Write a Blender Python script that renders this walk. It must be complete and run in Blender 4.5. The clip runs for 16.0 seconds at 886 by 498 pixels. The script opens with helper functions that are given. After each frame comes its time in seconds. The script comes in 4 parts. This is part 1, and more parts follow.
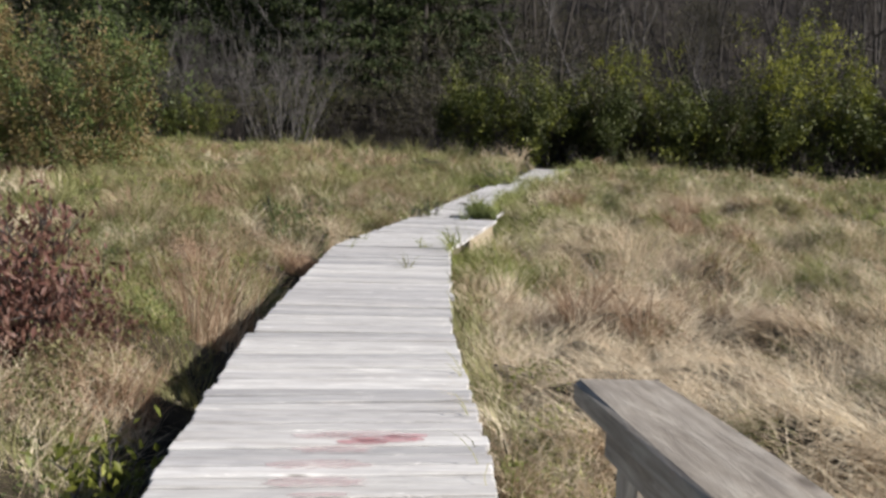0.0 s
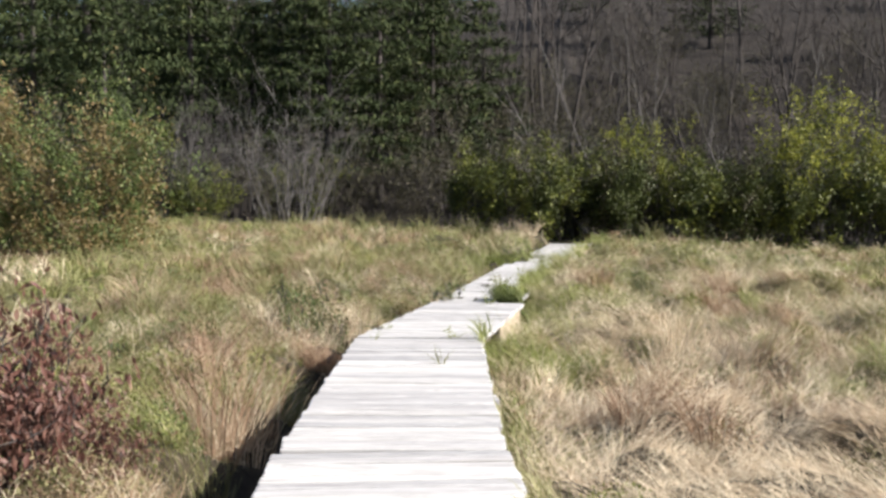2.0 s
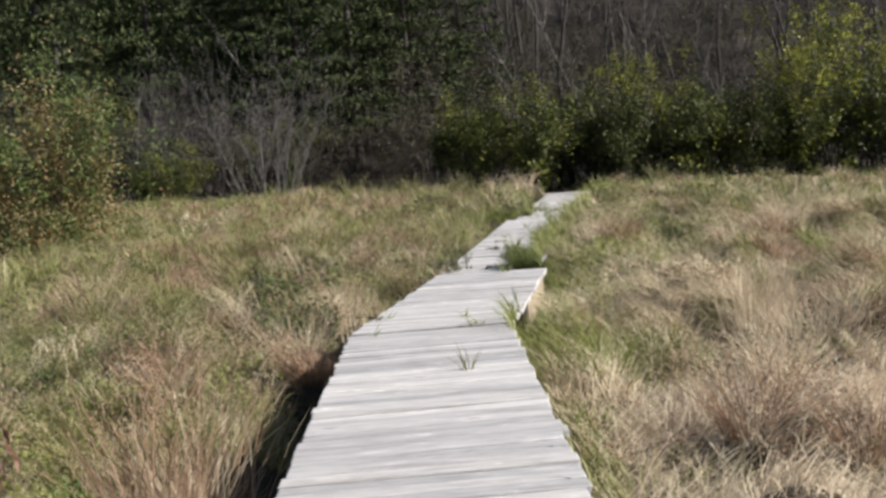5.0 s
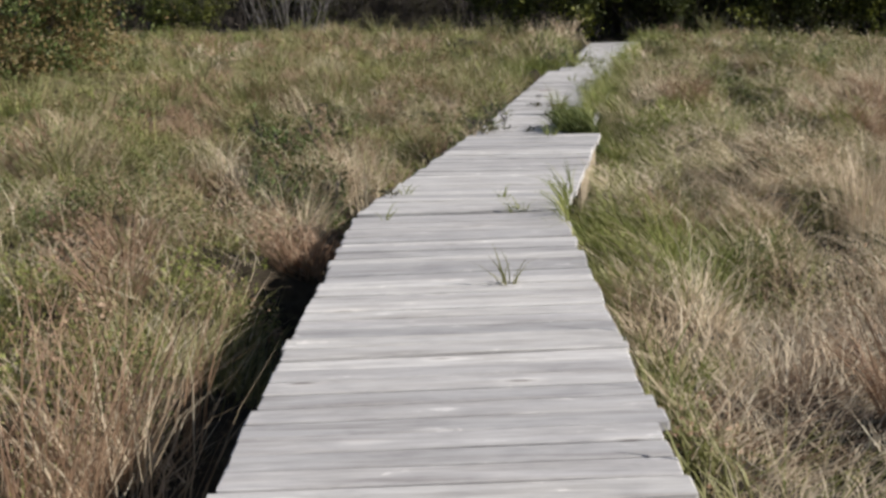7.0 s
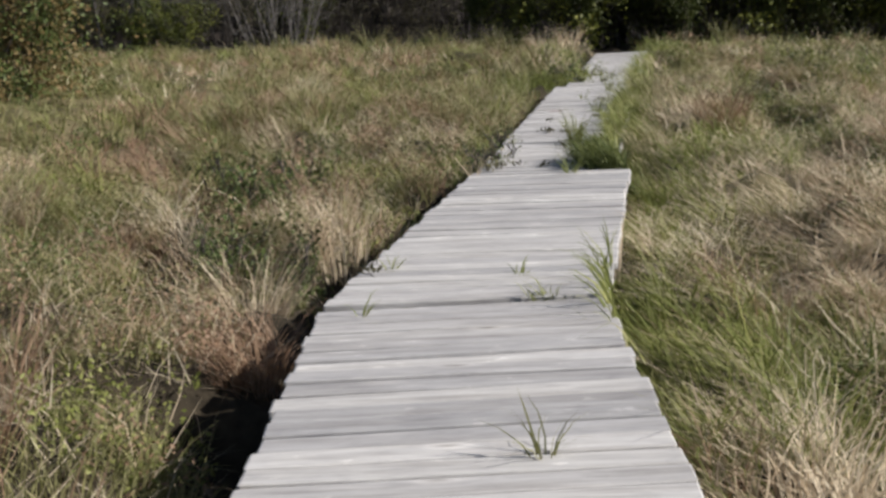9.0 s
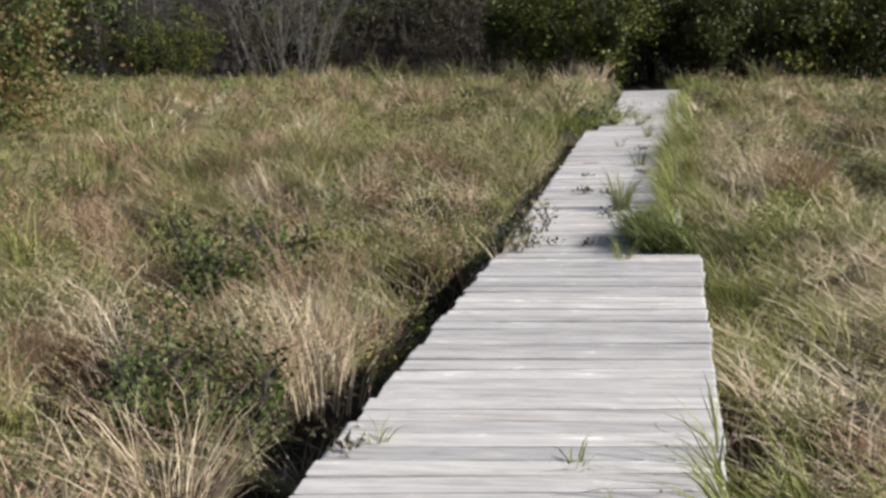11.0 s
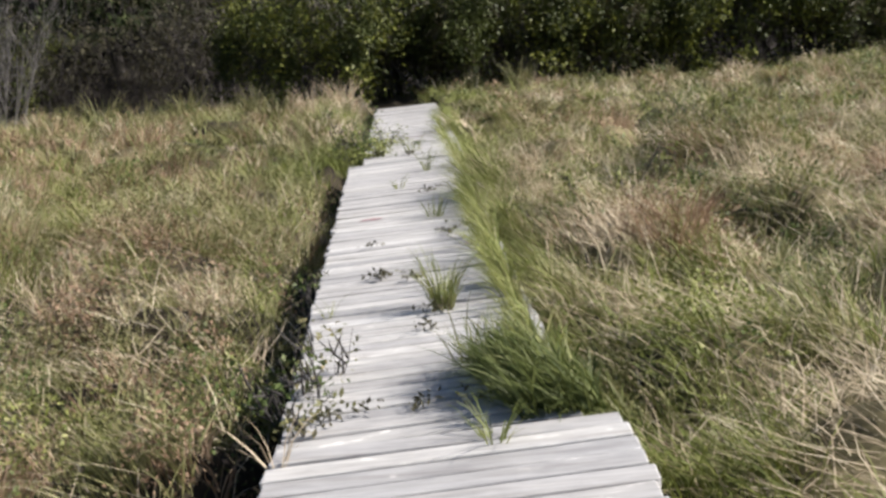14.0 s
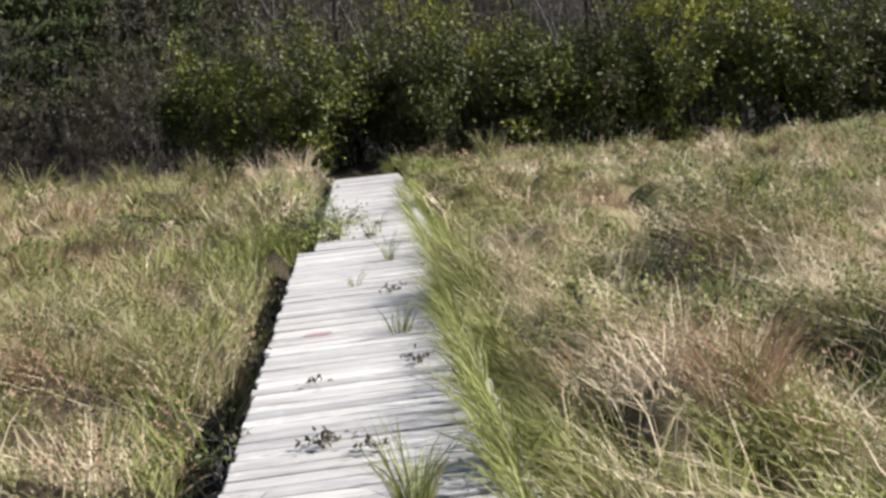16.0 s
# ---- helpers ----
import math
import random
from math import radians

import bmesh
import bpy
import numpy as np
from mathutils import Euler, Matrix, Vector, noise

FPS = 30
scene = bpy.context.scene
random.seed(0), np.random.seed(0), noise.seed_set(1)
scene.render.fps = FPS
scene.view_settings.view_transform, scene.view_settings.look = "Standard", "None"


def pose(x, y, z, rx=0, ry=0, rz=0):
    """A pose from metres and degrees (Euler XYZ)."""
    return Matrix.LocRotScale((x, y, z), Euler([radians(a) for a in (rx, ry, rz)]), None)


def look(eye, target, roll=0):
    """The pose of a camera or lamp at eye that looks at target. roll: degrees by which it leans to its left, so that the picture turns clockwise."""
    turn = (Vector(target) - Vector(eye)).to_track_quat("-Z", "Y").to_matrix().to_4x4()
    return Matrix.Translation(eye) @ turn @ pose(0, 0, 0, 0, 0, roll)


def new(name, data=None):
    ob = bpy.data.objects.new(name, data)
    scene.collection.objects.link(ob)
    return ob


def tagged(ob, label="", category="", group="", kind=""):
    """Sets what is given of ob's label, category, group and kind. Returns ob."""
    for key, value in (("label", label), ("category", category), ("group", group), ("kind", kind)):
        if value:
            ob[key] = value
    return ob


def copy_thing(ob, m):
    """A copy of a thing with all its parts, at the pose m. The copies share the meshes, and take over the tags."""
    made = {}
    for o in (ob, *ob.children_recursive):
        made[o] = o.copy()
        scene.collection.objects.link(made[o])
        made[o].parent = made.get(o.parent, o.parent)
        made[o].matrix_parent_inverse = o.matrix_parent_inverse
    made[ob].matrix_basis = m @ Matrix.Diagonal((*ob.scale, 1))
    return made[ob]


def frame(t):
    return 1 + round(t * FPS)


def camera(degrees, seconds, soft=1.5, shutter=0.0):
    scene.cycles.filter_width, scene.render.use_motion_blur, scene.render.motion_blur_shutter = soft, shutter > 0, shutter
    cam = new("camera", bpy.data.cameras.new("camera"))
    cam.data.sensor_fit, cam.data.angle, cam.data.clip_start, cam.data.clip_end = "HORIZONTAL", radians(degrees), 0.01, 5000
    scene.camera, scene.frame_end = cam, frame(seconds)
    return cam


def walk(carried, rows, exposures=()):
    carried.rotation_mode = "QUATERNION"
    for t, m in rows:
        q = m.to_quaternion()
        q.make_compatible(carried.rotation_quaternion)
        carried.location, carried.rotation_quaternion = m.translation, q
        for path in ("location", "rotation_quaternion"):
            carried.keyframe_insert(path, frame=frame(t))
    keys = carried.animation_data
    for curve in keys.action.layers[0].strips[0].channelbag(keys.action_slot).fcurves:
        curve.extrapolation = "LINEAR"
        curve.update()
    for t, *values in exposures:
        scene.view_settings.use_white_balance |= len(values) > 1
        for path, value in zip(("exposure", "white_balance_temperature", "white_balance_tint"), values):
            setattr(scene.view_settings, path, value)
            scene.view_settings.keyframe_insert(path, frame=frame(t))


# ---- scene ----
cam = camera(42.5, 16.0, soft=3.0)
PATH = [
    (0, (0.62, -0.348, 1.474), (0.523, 1.638, 1.26), 1.5),
    (0.5, (0.678, -0.316, 1.55), (0.567, 1.669, 1.334), 2.9),
    (1, (0.444, -0.093, 1.545), (0.339, 1.895, 1.356), 5.8),
    (1.5, (0.33, 0.17, 1.511), (0.262, 2.163, 1.357), 3.4),
    (2, (0.287, 0.634, 1.555), (0.178, 2.629, 1.469), 0.4),
    (2.5, (0.207, 0.976, 1.527), (0.087, 2.971, 1.465), 0.6),
    (3, (0.084, 1.492, 1.505), (0.023, 3.488, 1.395), -1.1),
    (3.5, (0.092, 2.02, 1.521), (0.004, 4.015, 1.414), -2.7),
    (3.7, (0.02, 2.143, 1.528), (-0.089, 4.137, 1.411), -2.1),
    (5.8, (-0.172, 4.532, 1.43), (-0.252, 6.516, 1.192), -5.8),
    (6, (-0.221, 4.768, 1.419), (-0.278, 6.748, 1.139), -3.9),
    (6.5, (-0.187, 5.29, 1.451), (-0.296, 7.249, 1.065), -0.6),
    (7, (-0.22, 5.757, 1.411), (-0.366, 7.706, 0.987), -2.0),
    (7.5, (-0.223, 6.228, 1.43), (-0.327, 8.178, 0.996), -4.2),
    (8, (-0.205, 6.787, 1.462), (-0.353, 8.736, 1.039), -3.1),
    (8.2, (-0.23, 7.004, 1.418), (-0.397, 8.958, 1.025), -2.7),
    (10.3, (-0.405, 9.424, 1.448), (-0.511, 11.373, 1.015), -4.0),
    (10.5, (-0.401, 9.663, 1.471), (-0.539, 11.613, 1.048), -4.0),
    (11, (-0.501, 10.158, 1.464), (-0.67, 12.119, 1.109), -2.0),
    (11.5, (-0.559, 10.689, 1.495), (-0.652, 12.659, 1.165), -5.1),
    (12, (-0.623, 11.299, 1.512), (-0.724, 13.273, 1.21), -4.1),
    (12.5, (-0.694, 11.878, 1.519), (-0.727, 13.852, 1.2), -5.2),
    (13, (-0.63, 12.559, 1.505), (-0.552, 14.533, 1.194), -7.9),
    (13.5, (-0.614, 13.056, 1.512), (-0.5, 15.033, 1.233), -6.1),
    (14, (-0.606, 13.631, 1.527), (-0.347, 15.581, 1.167), -6.6),
    (14.5, (-0.543, 14.24, 1.509), (-0.28, 16.185, 1.126), -5.6),
    (15, (-0.528, 14.818, 1.504), (-0.29, 16.756, 1.075), -5.1),
    (15.5, (-0.427, 15.343, 1.512), (-0.164, 17.292, 1.15), -8.1),
    (16, (-0.292, 15.906, 1.538), (0.047, 17.86, 1.281), -6.1),
]
EXPOSURES = [(0.0, 0.6), (1.4, 0.72), (2.0, 1.17), (2.6, 1.25), (3.2, 0.98), (3.7, 0.82), (5.8, 0.58), (6.6, 0.37), (8.2, 0.29), (10.4, 0.41), (12.0, 0.73), (13.3, 0.85), (14.5, 0.75), (15.4, 0.78), (16.0, 0.98)]
walk(cam, [(t, look(eye, target, roll)) for t, eye, target, roll in PATH], EXPOSURES)

# ---- world and sun ----
SUN_EL, SUN_AZ = 33.0, 104.0          # elevation, and degrees clockwise from +y of the place the sun stands at
world = bpy.data.worlds.new("sky")
scene.world = world
world.use_nodes = True
wn = world.node_tree
sky = wn.nodes.new("ShaderNodeTexSky")
sky.sky_type, sky.sun_disc = "NISHITA", False
sky.sun_elevation, sky.sun_rotation = radians(SUN_EL), radians(SUN_AZ)
wn.links.new(sky.outputs[0], wn.nodes["Background"].inputs[0])
wn.nodes["Background"].inputs[1].default_value = 0.055
sun = new("sun", bpy.data.lights.new("sun", "SUN"))
sun.data.energy, sun.data.angle, sun.data.color = 4.9, radians(0.6), (1.0, 0.95, 0.87)
sd = Vector((math.sin(radians(SUN_AZ)) * math.cos(radians(SUN_EL)), math.cos(radians(SUN_AZ)) * math.cos(radians(SUN_EL)), math.sin(radians(SUN_EL))))
sun.matrix_world = look(sd * 100, (0, 0, 0))

# ---- materials ----


def mat(name, rough=0.8, spec=0.3):
    m = bpy.data.materials.new(name)
    m.use_nodes = True
    b = m.node_tree.nodes["Principled BSDF"]
    b.inputs["Roughness"].default_value = rough
    b.inputs["Specular IOR Level"].default_value = spec
    return m, m.node_tree, b


def node(nt, kind, **values):
    n = nt.nodes.new(kind)
    for k, v in values.items():
        n.inputs[k.replace("_", " ")].default_value = v
    return n


def ramp(nt, fac, stops):
    r = nt.nodes.new("ShaderNodeValToRGB")
    el = r.color_ramp.elements
    el[0].position, el[0].color = stops[0][0], (*stops[0][1], 1)
    el[1].position, el[1].color = stops[-1][0], (*stops[-1][1], 1)
    for pos, col in stops[1:-1]:
        e = el.new(pos)
        e.color = (*col, 1)
    nt.links.new(fac, r.inputs[0])
    return r.outputs[0]


def mix(nt, a, b, fac, mode="MIX"):
    m = nt.nodes.new("ShaderNodeMix")
    m.data_type, m.blend_type = "RGBA", mode
    for sock, v in ((0, fac), (6, a), (7, b)):
        if isinstance(v, bpy.types.NodeSocket):
            nt.links.new(v, m.inputs[sock])
        else:
            m.inputs[sock].default_value = v if sock == 0 else (*v, 1)
    return m.outputs[2]


def bump(nt, b, height, strength, dist):
    n = node(nt, "ShaderNodeBump", Strength=strength, Distance=dist)
    nt.links.new(height, n.inputs["Height"])
    nt.links.new(n.outputs[0], b.inputs["Normal"])


def blade_mat(name, stops, patch=0.45, rough=0.55, spec=0.35, trans=0.25, scale=0.5):
    """Grass and leaf: colour by island, drifting in patches; light passes through."""
    m, nt, b = mat(name, rough, spec)
    g = nt.nodes.new("ShaderNodeNewGeometry")
    co = nt.nodes.new("ShaderNodeTexCoord")
    nz = node(nt, "ShaderNodeTexNoise", Scale=scale, Detail=3.0)
    nt.links.new(co.outputs["Object"], nz.inputs["Vector"])
    add = nt.nodes.new("ShaderNodeMix")
    add.inputs[0].default_value = patch
    nt.links.new(g.outputs["Random Per Island"], add.inputs[2])
    sharp = nt.nodes.new("ShaderNodeMapRange")
    sharp.inputs[1].default_value, sharp.inputs[2].default_value = 0.3, 0.7
    nt.links.new(nz.outputs[0], sharp.inputs[0])
    nt.links.new(sharp.outputs[0], add.inputs[3])
    n2 = node(nt, "ShaderNodeTexNoise", Scale=scale * 7, Detail=2.0)
    nt.links.new(co.outputs["Object"], n2.inputs["Vector"])
    sh2 = nt.nodes.new("ShaderNodeMapRange")
    sh2.inputs[1].default_value, sh2.inputs[2].default_value = 0.32, 0.68
    nt.links.new(n2.outputs[0], sh2.inputs[0])
    add2 = nt.nodes.new("ShaderNodeMix")
    add2.inputs[0].default_value = patch
    nt.links.new(add.outputs[0], add2.inputs[2])
    nt.links.new(sh2.outputs[0], add2.inputs[3])
    col = ramp(nt, add2.outputs[0], stops)
    nt.links.new(col, b.inputs["Base Color"])
    if trans:
        t = nt.nodes.new("ShaderNodeBsdfTranslucent")
        nt.links.new(col, t.inputs[0])
        ms = nt.nodes.new("ShaderNodeMixShader")
        ms.inputs[0].default_value = trans
        out = nt.nodes["Material Output"]
        nt.links.new(b.outputs[0], ms.inputs[1])
        nt.links.new(t.outputs[0], ms.inputs[2])
        nt.links.new(ms.outputs[0], out.inputs[0])
    return m


def wood_mat(name, dark, mid, light):
    """Weathered board, grain along the object's x."""
    m, nt, b = mat(name, 0.72, 0.3)
    co = nt.nodes.new("ShaderNodeTexCoord")
    info = nt.nodes.new("ShaderNodeObjectInfo")
    off = nt.nodes.new("ShaderNodeVectorMath")
    off.operation = "SCALE"
    off.inputs[0].default_value = (37.0, 91.0, 53.0)
    nt.links.new(info.outputs["Random"], off.inputs["Scale"])
    pos = nt.nodes.new("ShaderNodeVectorMath")
    nt.links.new(co.outputs["Object"], pos.inputs[0])
    nt.links.new(off.outputs[0], pos.inputs[1])
    mp = nt.nodes.new("ShaderNodeMapping")
    mp.inputs["Scale"].default_value = (2.2, 22.0, 22.0)
    nt.links.new(pos.outputs[0], mp.inputs[0])
    grain = node(nt, "ShaderNodeTexNoise", Scale=2.2, Detail=6.0, Roughness=0.65, Distortion=0.6)
    nt.links.new(mp.outputs[0], grain.inputs["Vector"])
    mp2 = nt.nodes.new("ShaderNodeMapping")
    mp2.inputs["Scale"].default_value = (4.6, 9.0, 9.0)
    nt.links.new(pos.outputs[0], mp2.inputs[0])
    blot = node(nt, "ShaderNodeTexNoise", Scale=1.3, Detail=6.0, Roughness=0.66, Distortion=0.5)
    nt.links.new(mp2.outputs[0], blot.inputs["Vector"])
    col = ramp(nt, grain.outputs[0], [(0.22, dark), (0.5, mid), (0.8, light)])
    pale = ramp(nt, blot.outputs[0], [(0.32, (0.84, 0.84, 0.85)), (0.5, (1, 1, 1)), (0.63, (1.05, 1.05, 1.04)), (0.68, (1.5, 1.49, 1.47))])
    col = mix(nt, col, pale, 1.0, "MULTIPLY")
    tone = ramp(nt, info.outputs["Random"], [(0.0, (0.72, 0.72, 0.73)), (0.3, (0.92, 0.91, 0.91)), (0.7, (1.0, 0.99, 0.97)), (1.0, (1.22, 1.21, 1.19))])
    col = mix(nt, col, tone, 1.0, "MULTIPLY")
    kn = node(nt, "ShaderNodeTexVoronoi", Scale=1.0)
    mp3 = nt.nodes.new("ShaderNodeMapping")
    mp3.inputs["Scale"].default_value = (2.1, 5.5, 5.5)
    nt.links.new(pos.outputs[0], mp3.inputs[0])
    nt.links.new(mp3.outputs[0], kn.inputs["Vector"])
    knot = ramp(nt, kn.outputs["Distance"], [(0.035, (0.42, 0.39, 0.36)), (0.075, (1.0, 0.98, 0.96)), (0.11, (1.3, 1.29, 1.27)), (0.2, (1, 1, 1))])
    col = mix(nt, col, knot, 0.8, "MULTIPLY")
    mp4 = nt.nodes.new("ShaderNodeMapping")
    mp4.inputs["Scale"].default_value = (1.1, 11.0, 11.0)
    nt.links.new(pos.outputs[0], mp4.inputs[0])
    stain = node(nt, "ShaderNodeTexNoise", Scale=1.7, Detail=5.0, Roughness=0.6, Distortion=0.4)
    nt.links.new(mp4.outputs[0], stain.inputs["Vector"])
    col = mix(nt, col, ramp(nt, stain.outputs[0], [(0.3, (0.76, 0.735, 0.715)), (0.48, (1.0, 0.99, 0.98)), (0.7, (1.1, 1.1, 1.1))]), 1.0, "MULTIPLY")
    nt.links.new(col, b.inputs["Base Color"])
    bump(nt, b, grain.outputs[0], 0.6, 0.004)
    return m


def noise_mat(name, stops, scale, rough=0.9, bumpd=0.03, fine=None):
    m, nt, b = mat(name, rough, 0.2)
    co = nt.nodes.new("ShaderNodeTexCoord")
    nz = node(nt, "ShaderNodeTexNoise", Scale=scale, Detail=8.0, Roughness=0.65)
    nt.links.new(co.outputs["Object"], nz.inputs["Vector"])
    col = ramp(nt, nz.outputs[0], stops)
    if fine:
        n2 = node(nt, "ShaderNodeTexNoise", Scale=fine, Detail=4.0)
        nt.links.new(co.outputs["Object"], n2.inputs["Vector"])
        col = mix(nt, col, ramp(nt, n2.outputs[0], [(0.3, (0.6, 0.6, 0.6)), (0.7, (1.3, 1.3, 1.3))]), 1.0, "MULTIPLY")
    nt.links.new(col, b.inputs["Base Color"])
    bump(nt, b, nz.outputs[0], 0.6, bumpd)
    return m


WOOD = wood_mat("weathered_deck_wood", (0.37, 0.363, 0.371), (0.492, 0.485, 0.497), (0.61, 0.603, 0.613))
RAILWOOD = wood_mat("weathered_rail_wood", (0.14, 0.12, 0.10), (0.30, 0.27, 0.24), (0.47, 0.44, 0.40))
# beams and posts below the planks: browner and much darker than the deck
FRAMEWOOD = wood_mat("dark_framing_wood", (0.05, 0.04, 0.03), (0.10, 0.085, 0.07), (0.17, 0.14, 0.11))
FRESHWOOD = wood_mat("tan_end_board_wood", (0.22, 0.175, 0.125), (0.34, 0.285, 0.215), (0.45, 0.39, 0.31))
SOIL = noise_mat("marsh_soil", [(0.3, (0.014, 0.011, 0.008)), (0.5, (0.035, 0.028, 0.019)), (0.75, (0.08, 0.063, 0.04))], 1.6, fine=14.0)
OLD_THATCH = noise_mat("old_thatch", [(0.3, (0.06, 0.05, 0.028)), (0.5, (0.14, 0.12, 0.065)), (0.75, (0.26, 0.215, 0.13))], 1.4, fine=22.0)
BARK = noise_mat("dark_bark", [(0.35, (0.03, 0.026, 0.025)), (0.65, (0.088, 0.077, 0.074))], 6.0, bumpd=0.01)
PALEBARK = noise_mat("grey_bark", [(0.35, (0.034, 0.031, 0.030)), (0.65, (0.10, 0.091, 0.09))], 6.0, bumpd=0.01)
TWIG = noise_mat("silvery_twig", [(0.35, (0.06, 0.055, 0.054)), (0.65, (0.175, 0.164, 0.162))], 5.0, bumpd=0.005)


def worn_paint(name, stops, bare, cover):
    """Paint rubbed off along the grain, so that the wood shows through."""
    m = noise_mat(name, stops, 9.0, bumpd=0.001)
    nt = m.node_tree
    co = nt.nodes.new("ShaderNodeTexCoord")
    mp = nt.nodes.new("ShaderNodeMapping")
    mp.inputs["Scale"].default_value = (6.0, 30.0, 30.0)
    nz = node(nt, "ShaderNodeTexNoise", Scale=1.6, Detail=5.0, Roughness=0.7)
    nt.links.new(co.outputs["Object"], mp.inputs[0])
    nt.links.new(mp.outputs[0], nz.inputs["Vector"])
    cut = nt.nodes.new("ShaderNodeMapRange")
    cut.inputs[1].default_value, cut.inputs[2].default_value = bare - 0.12, bare + 0.16
    cut.inputs[4].default_value = cover
    nt.links.new(nz.outputs[0], cut.inputs[0])
    ms = nt.nodes.new("ShaderNodeMixShader")
    nt.links.new(cut.outputs[0], ms.inputs[0])
    nt.links.new(nt.nodes.new("ShaderNodeBsdfTransparent").outputs[0], ms.inputs[1])
    nt.links.new(nt.nodes["Principled BSDF"].outputs[0], ms.inputs[2])
    nt.links.new(ms.outputs[0], nt.nodes["Material Output"].inputs[0])
    return m


PAINT = worn_paint("faded_red_paint", [(0.35, (0.60, 0.42, 0.43)), (0.65, (0.63, 0.51, 0.51))], 0.46, 0.6)
REDPAINT = worn_paint("red_paint", [(0.35, (0.48, 0.18, 0.21)), (0.65, (0.56, 0.33, 0.35))], 0.45, 0.85)
STRAW = blade_mat("straw_grass", [(0.0, (0.27, 0.195, 0.135)), (0.3, (0.52, 0.41, 0.29)), (0.6, (0.69, 0.585, 0.44)), (1.0, (0.84, 0.77, 0.62))])
OLIVE = blade_mat("olive_grass", [(0.0, (0.08, 0.085, 0.034)), (0.4, (0.20, 0.20, 0.08)), (0.7, (0.32, 0.30, 0.145)), (1.0, (0.51, 0.455, 0.27))])
GREEN = blade_mat("green_grass", [(0.0, (0.085, 0.11, 0.024)), (0.5, (0.21, 0.235, 0.062)), (0.8, (0.35, 0.355, 0.13)), (1.0, (0.5, 0.47, 0.24))], patch=0.25)
DARKGREEN = blade_mat("deep_green_grass", [(0.0, (0.03, 0.045, 0.012)), (0.5, (0.09, 0.115, 0.032)), (0.8, (0.19, 0.215, 0.07)), (1.0, (0.36, 0.36, 0.16))], patch=0.25)
RUSSET = blade_mat("russet_grass", [(0.0, (0.15, 0.085, 0.055)), (0.5, (0.34, 0.225, 0.15)), (1.0, (0.56, 0.43, 0.31))])
WEED = blade_mat("weed_leaf", [(0.0, (0.07, 0.075, 0.028)), (0.4, (0.15, 0.15, 0.06)), (0.75, (0.29, 0.25, 0.13)), (1.0, (0.44, 0.36, 0.23))])
LEAF_GREEN = blade_mat("green_leaf", [(0.0, (0.016, 0.023, 0.007)), (0.6, (0.066, 0.082, 0.021)), (1.0, (0.19, 0.20, 0.065))], rough=0.55, spec=0.3, trans=0.25)
LEAF_YELLOW = blade_mat("yellow_green_leaf", [(0.0, (0.05, 0.065, 0.012)), (0.6, (0.15, 0.165, 0.03)), (1.0, (0.32, 0.32, 0.08))], rough=0.5, spec=0.3)
LEAF_BUSH = blade_mat("autumn_green_leaf", [(0.0, (0.05, 0.075, 0.022)), (0.6, (0.12, 0.16, 0.05)), (1.0, (0.24, 0.27, 0.11))], rough=0.5, spec=0.3)
LEAF_ORANGE = blade_mat("orange_leaf", [(0.0, (0.10, 0.095, 0.035)), (0.5, (0.20, 0.155, 0.065)), (1.0, (0.34, 0.21, 0.11))], rough=0.5)
LEAF_RED = blade_mat("dark_red_leaf", [(0.0, (0.05, 0.022, 0.018)), (0.55, (0.14, 0.062, 0.048)), (1.0, (0.36, 0.24, 0.18))], rough=0.5)
LEAF_DARK = blade_mat("dull_dark_leaf", [(0.0, (0.035, 0.032, 0.018)), (0.6, (0.08, 0.073, 0.04)), (1.0, (0.16, 0.14, 0.08))], rough=0.6)
NEEDLE = blade_mat("pine_needles", [(0.0, (0.016, 0.026, 0.011)), (0.6, (0.042, 0.057, 0.022)), (1.0, (0.125, 0.132, 0.048))], rough=0.7, spec=0.15, trans=0.1)
LITTER = noise_mat("forest_litter", [(0.3, (0.014, 0.012, 0.011)), (0.7, (0.05, 0.041, 0.036))], 0.6, fine=5.0)

# ---- mesh helpers ----
rng = np.random.default_rng(7)


def raw_mesh(name, verts, tris, smooth=False):
    me = bpy.data.meshes.new(name)
    v, f = np.asarray(verts, np.float32), np.asarray(tris, np.int32)
    me.vertices.add(len(v))
    me.vertices.foreach_set("co", v.ravel())
    me.loops.add(f.size)
    me.loops.foreach_set("vertex_index", f.ravel())
    me.polygons.add(len(f))
    me.polygons.foreach_set("loop_start", np.arange(0, f.size, 3, dtype=np.int32))
    me.polygons.foreach_set("loop_total", np.full(len(f), 3, np.int32))
    if smooth:
        me.polygons.foreach_set("use_smooth", np.ones(len(f), bool))
    me.update(calc_edges=True)
    return me


def part(name, data, material, parent=None, label="", m=None):
    """Links a bmesh or a mesh as one object, under a thing if given."""
    if isinstance(data, bmesh.types.BMesh):
        me = bpy.data.meshes.new(name)
        data.to_mesh(me)
        data.free()
    else:
        me = data
    if material and not me.materials:
        me.materials.append(material)
    ob = new(name, me)
    if parent:
        ob.parent = parent
    if m is not None:
        ob.matrix_basis = m
    return tagged(ob, label)


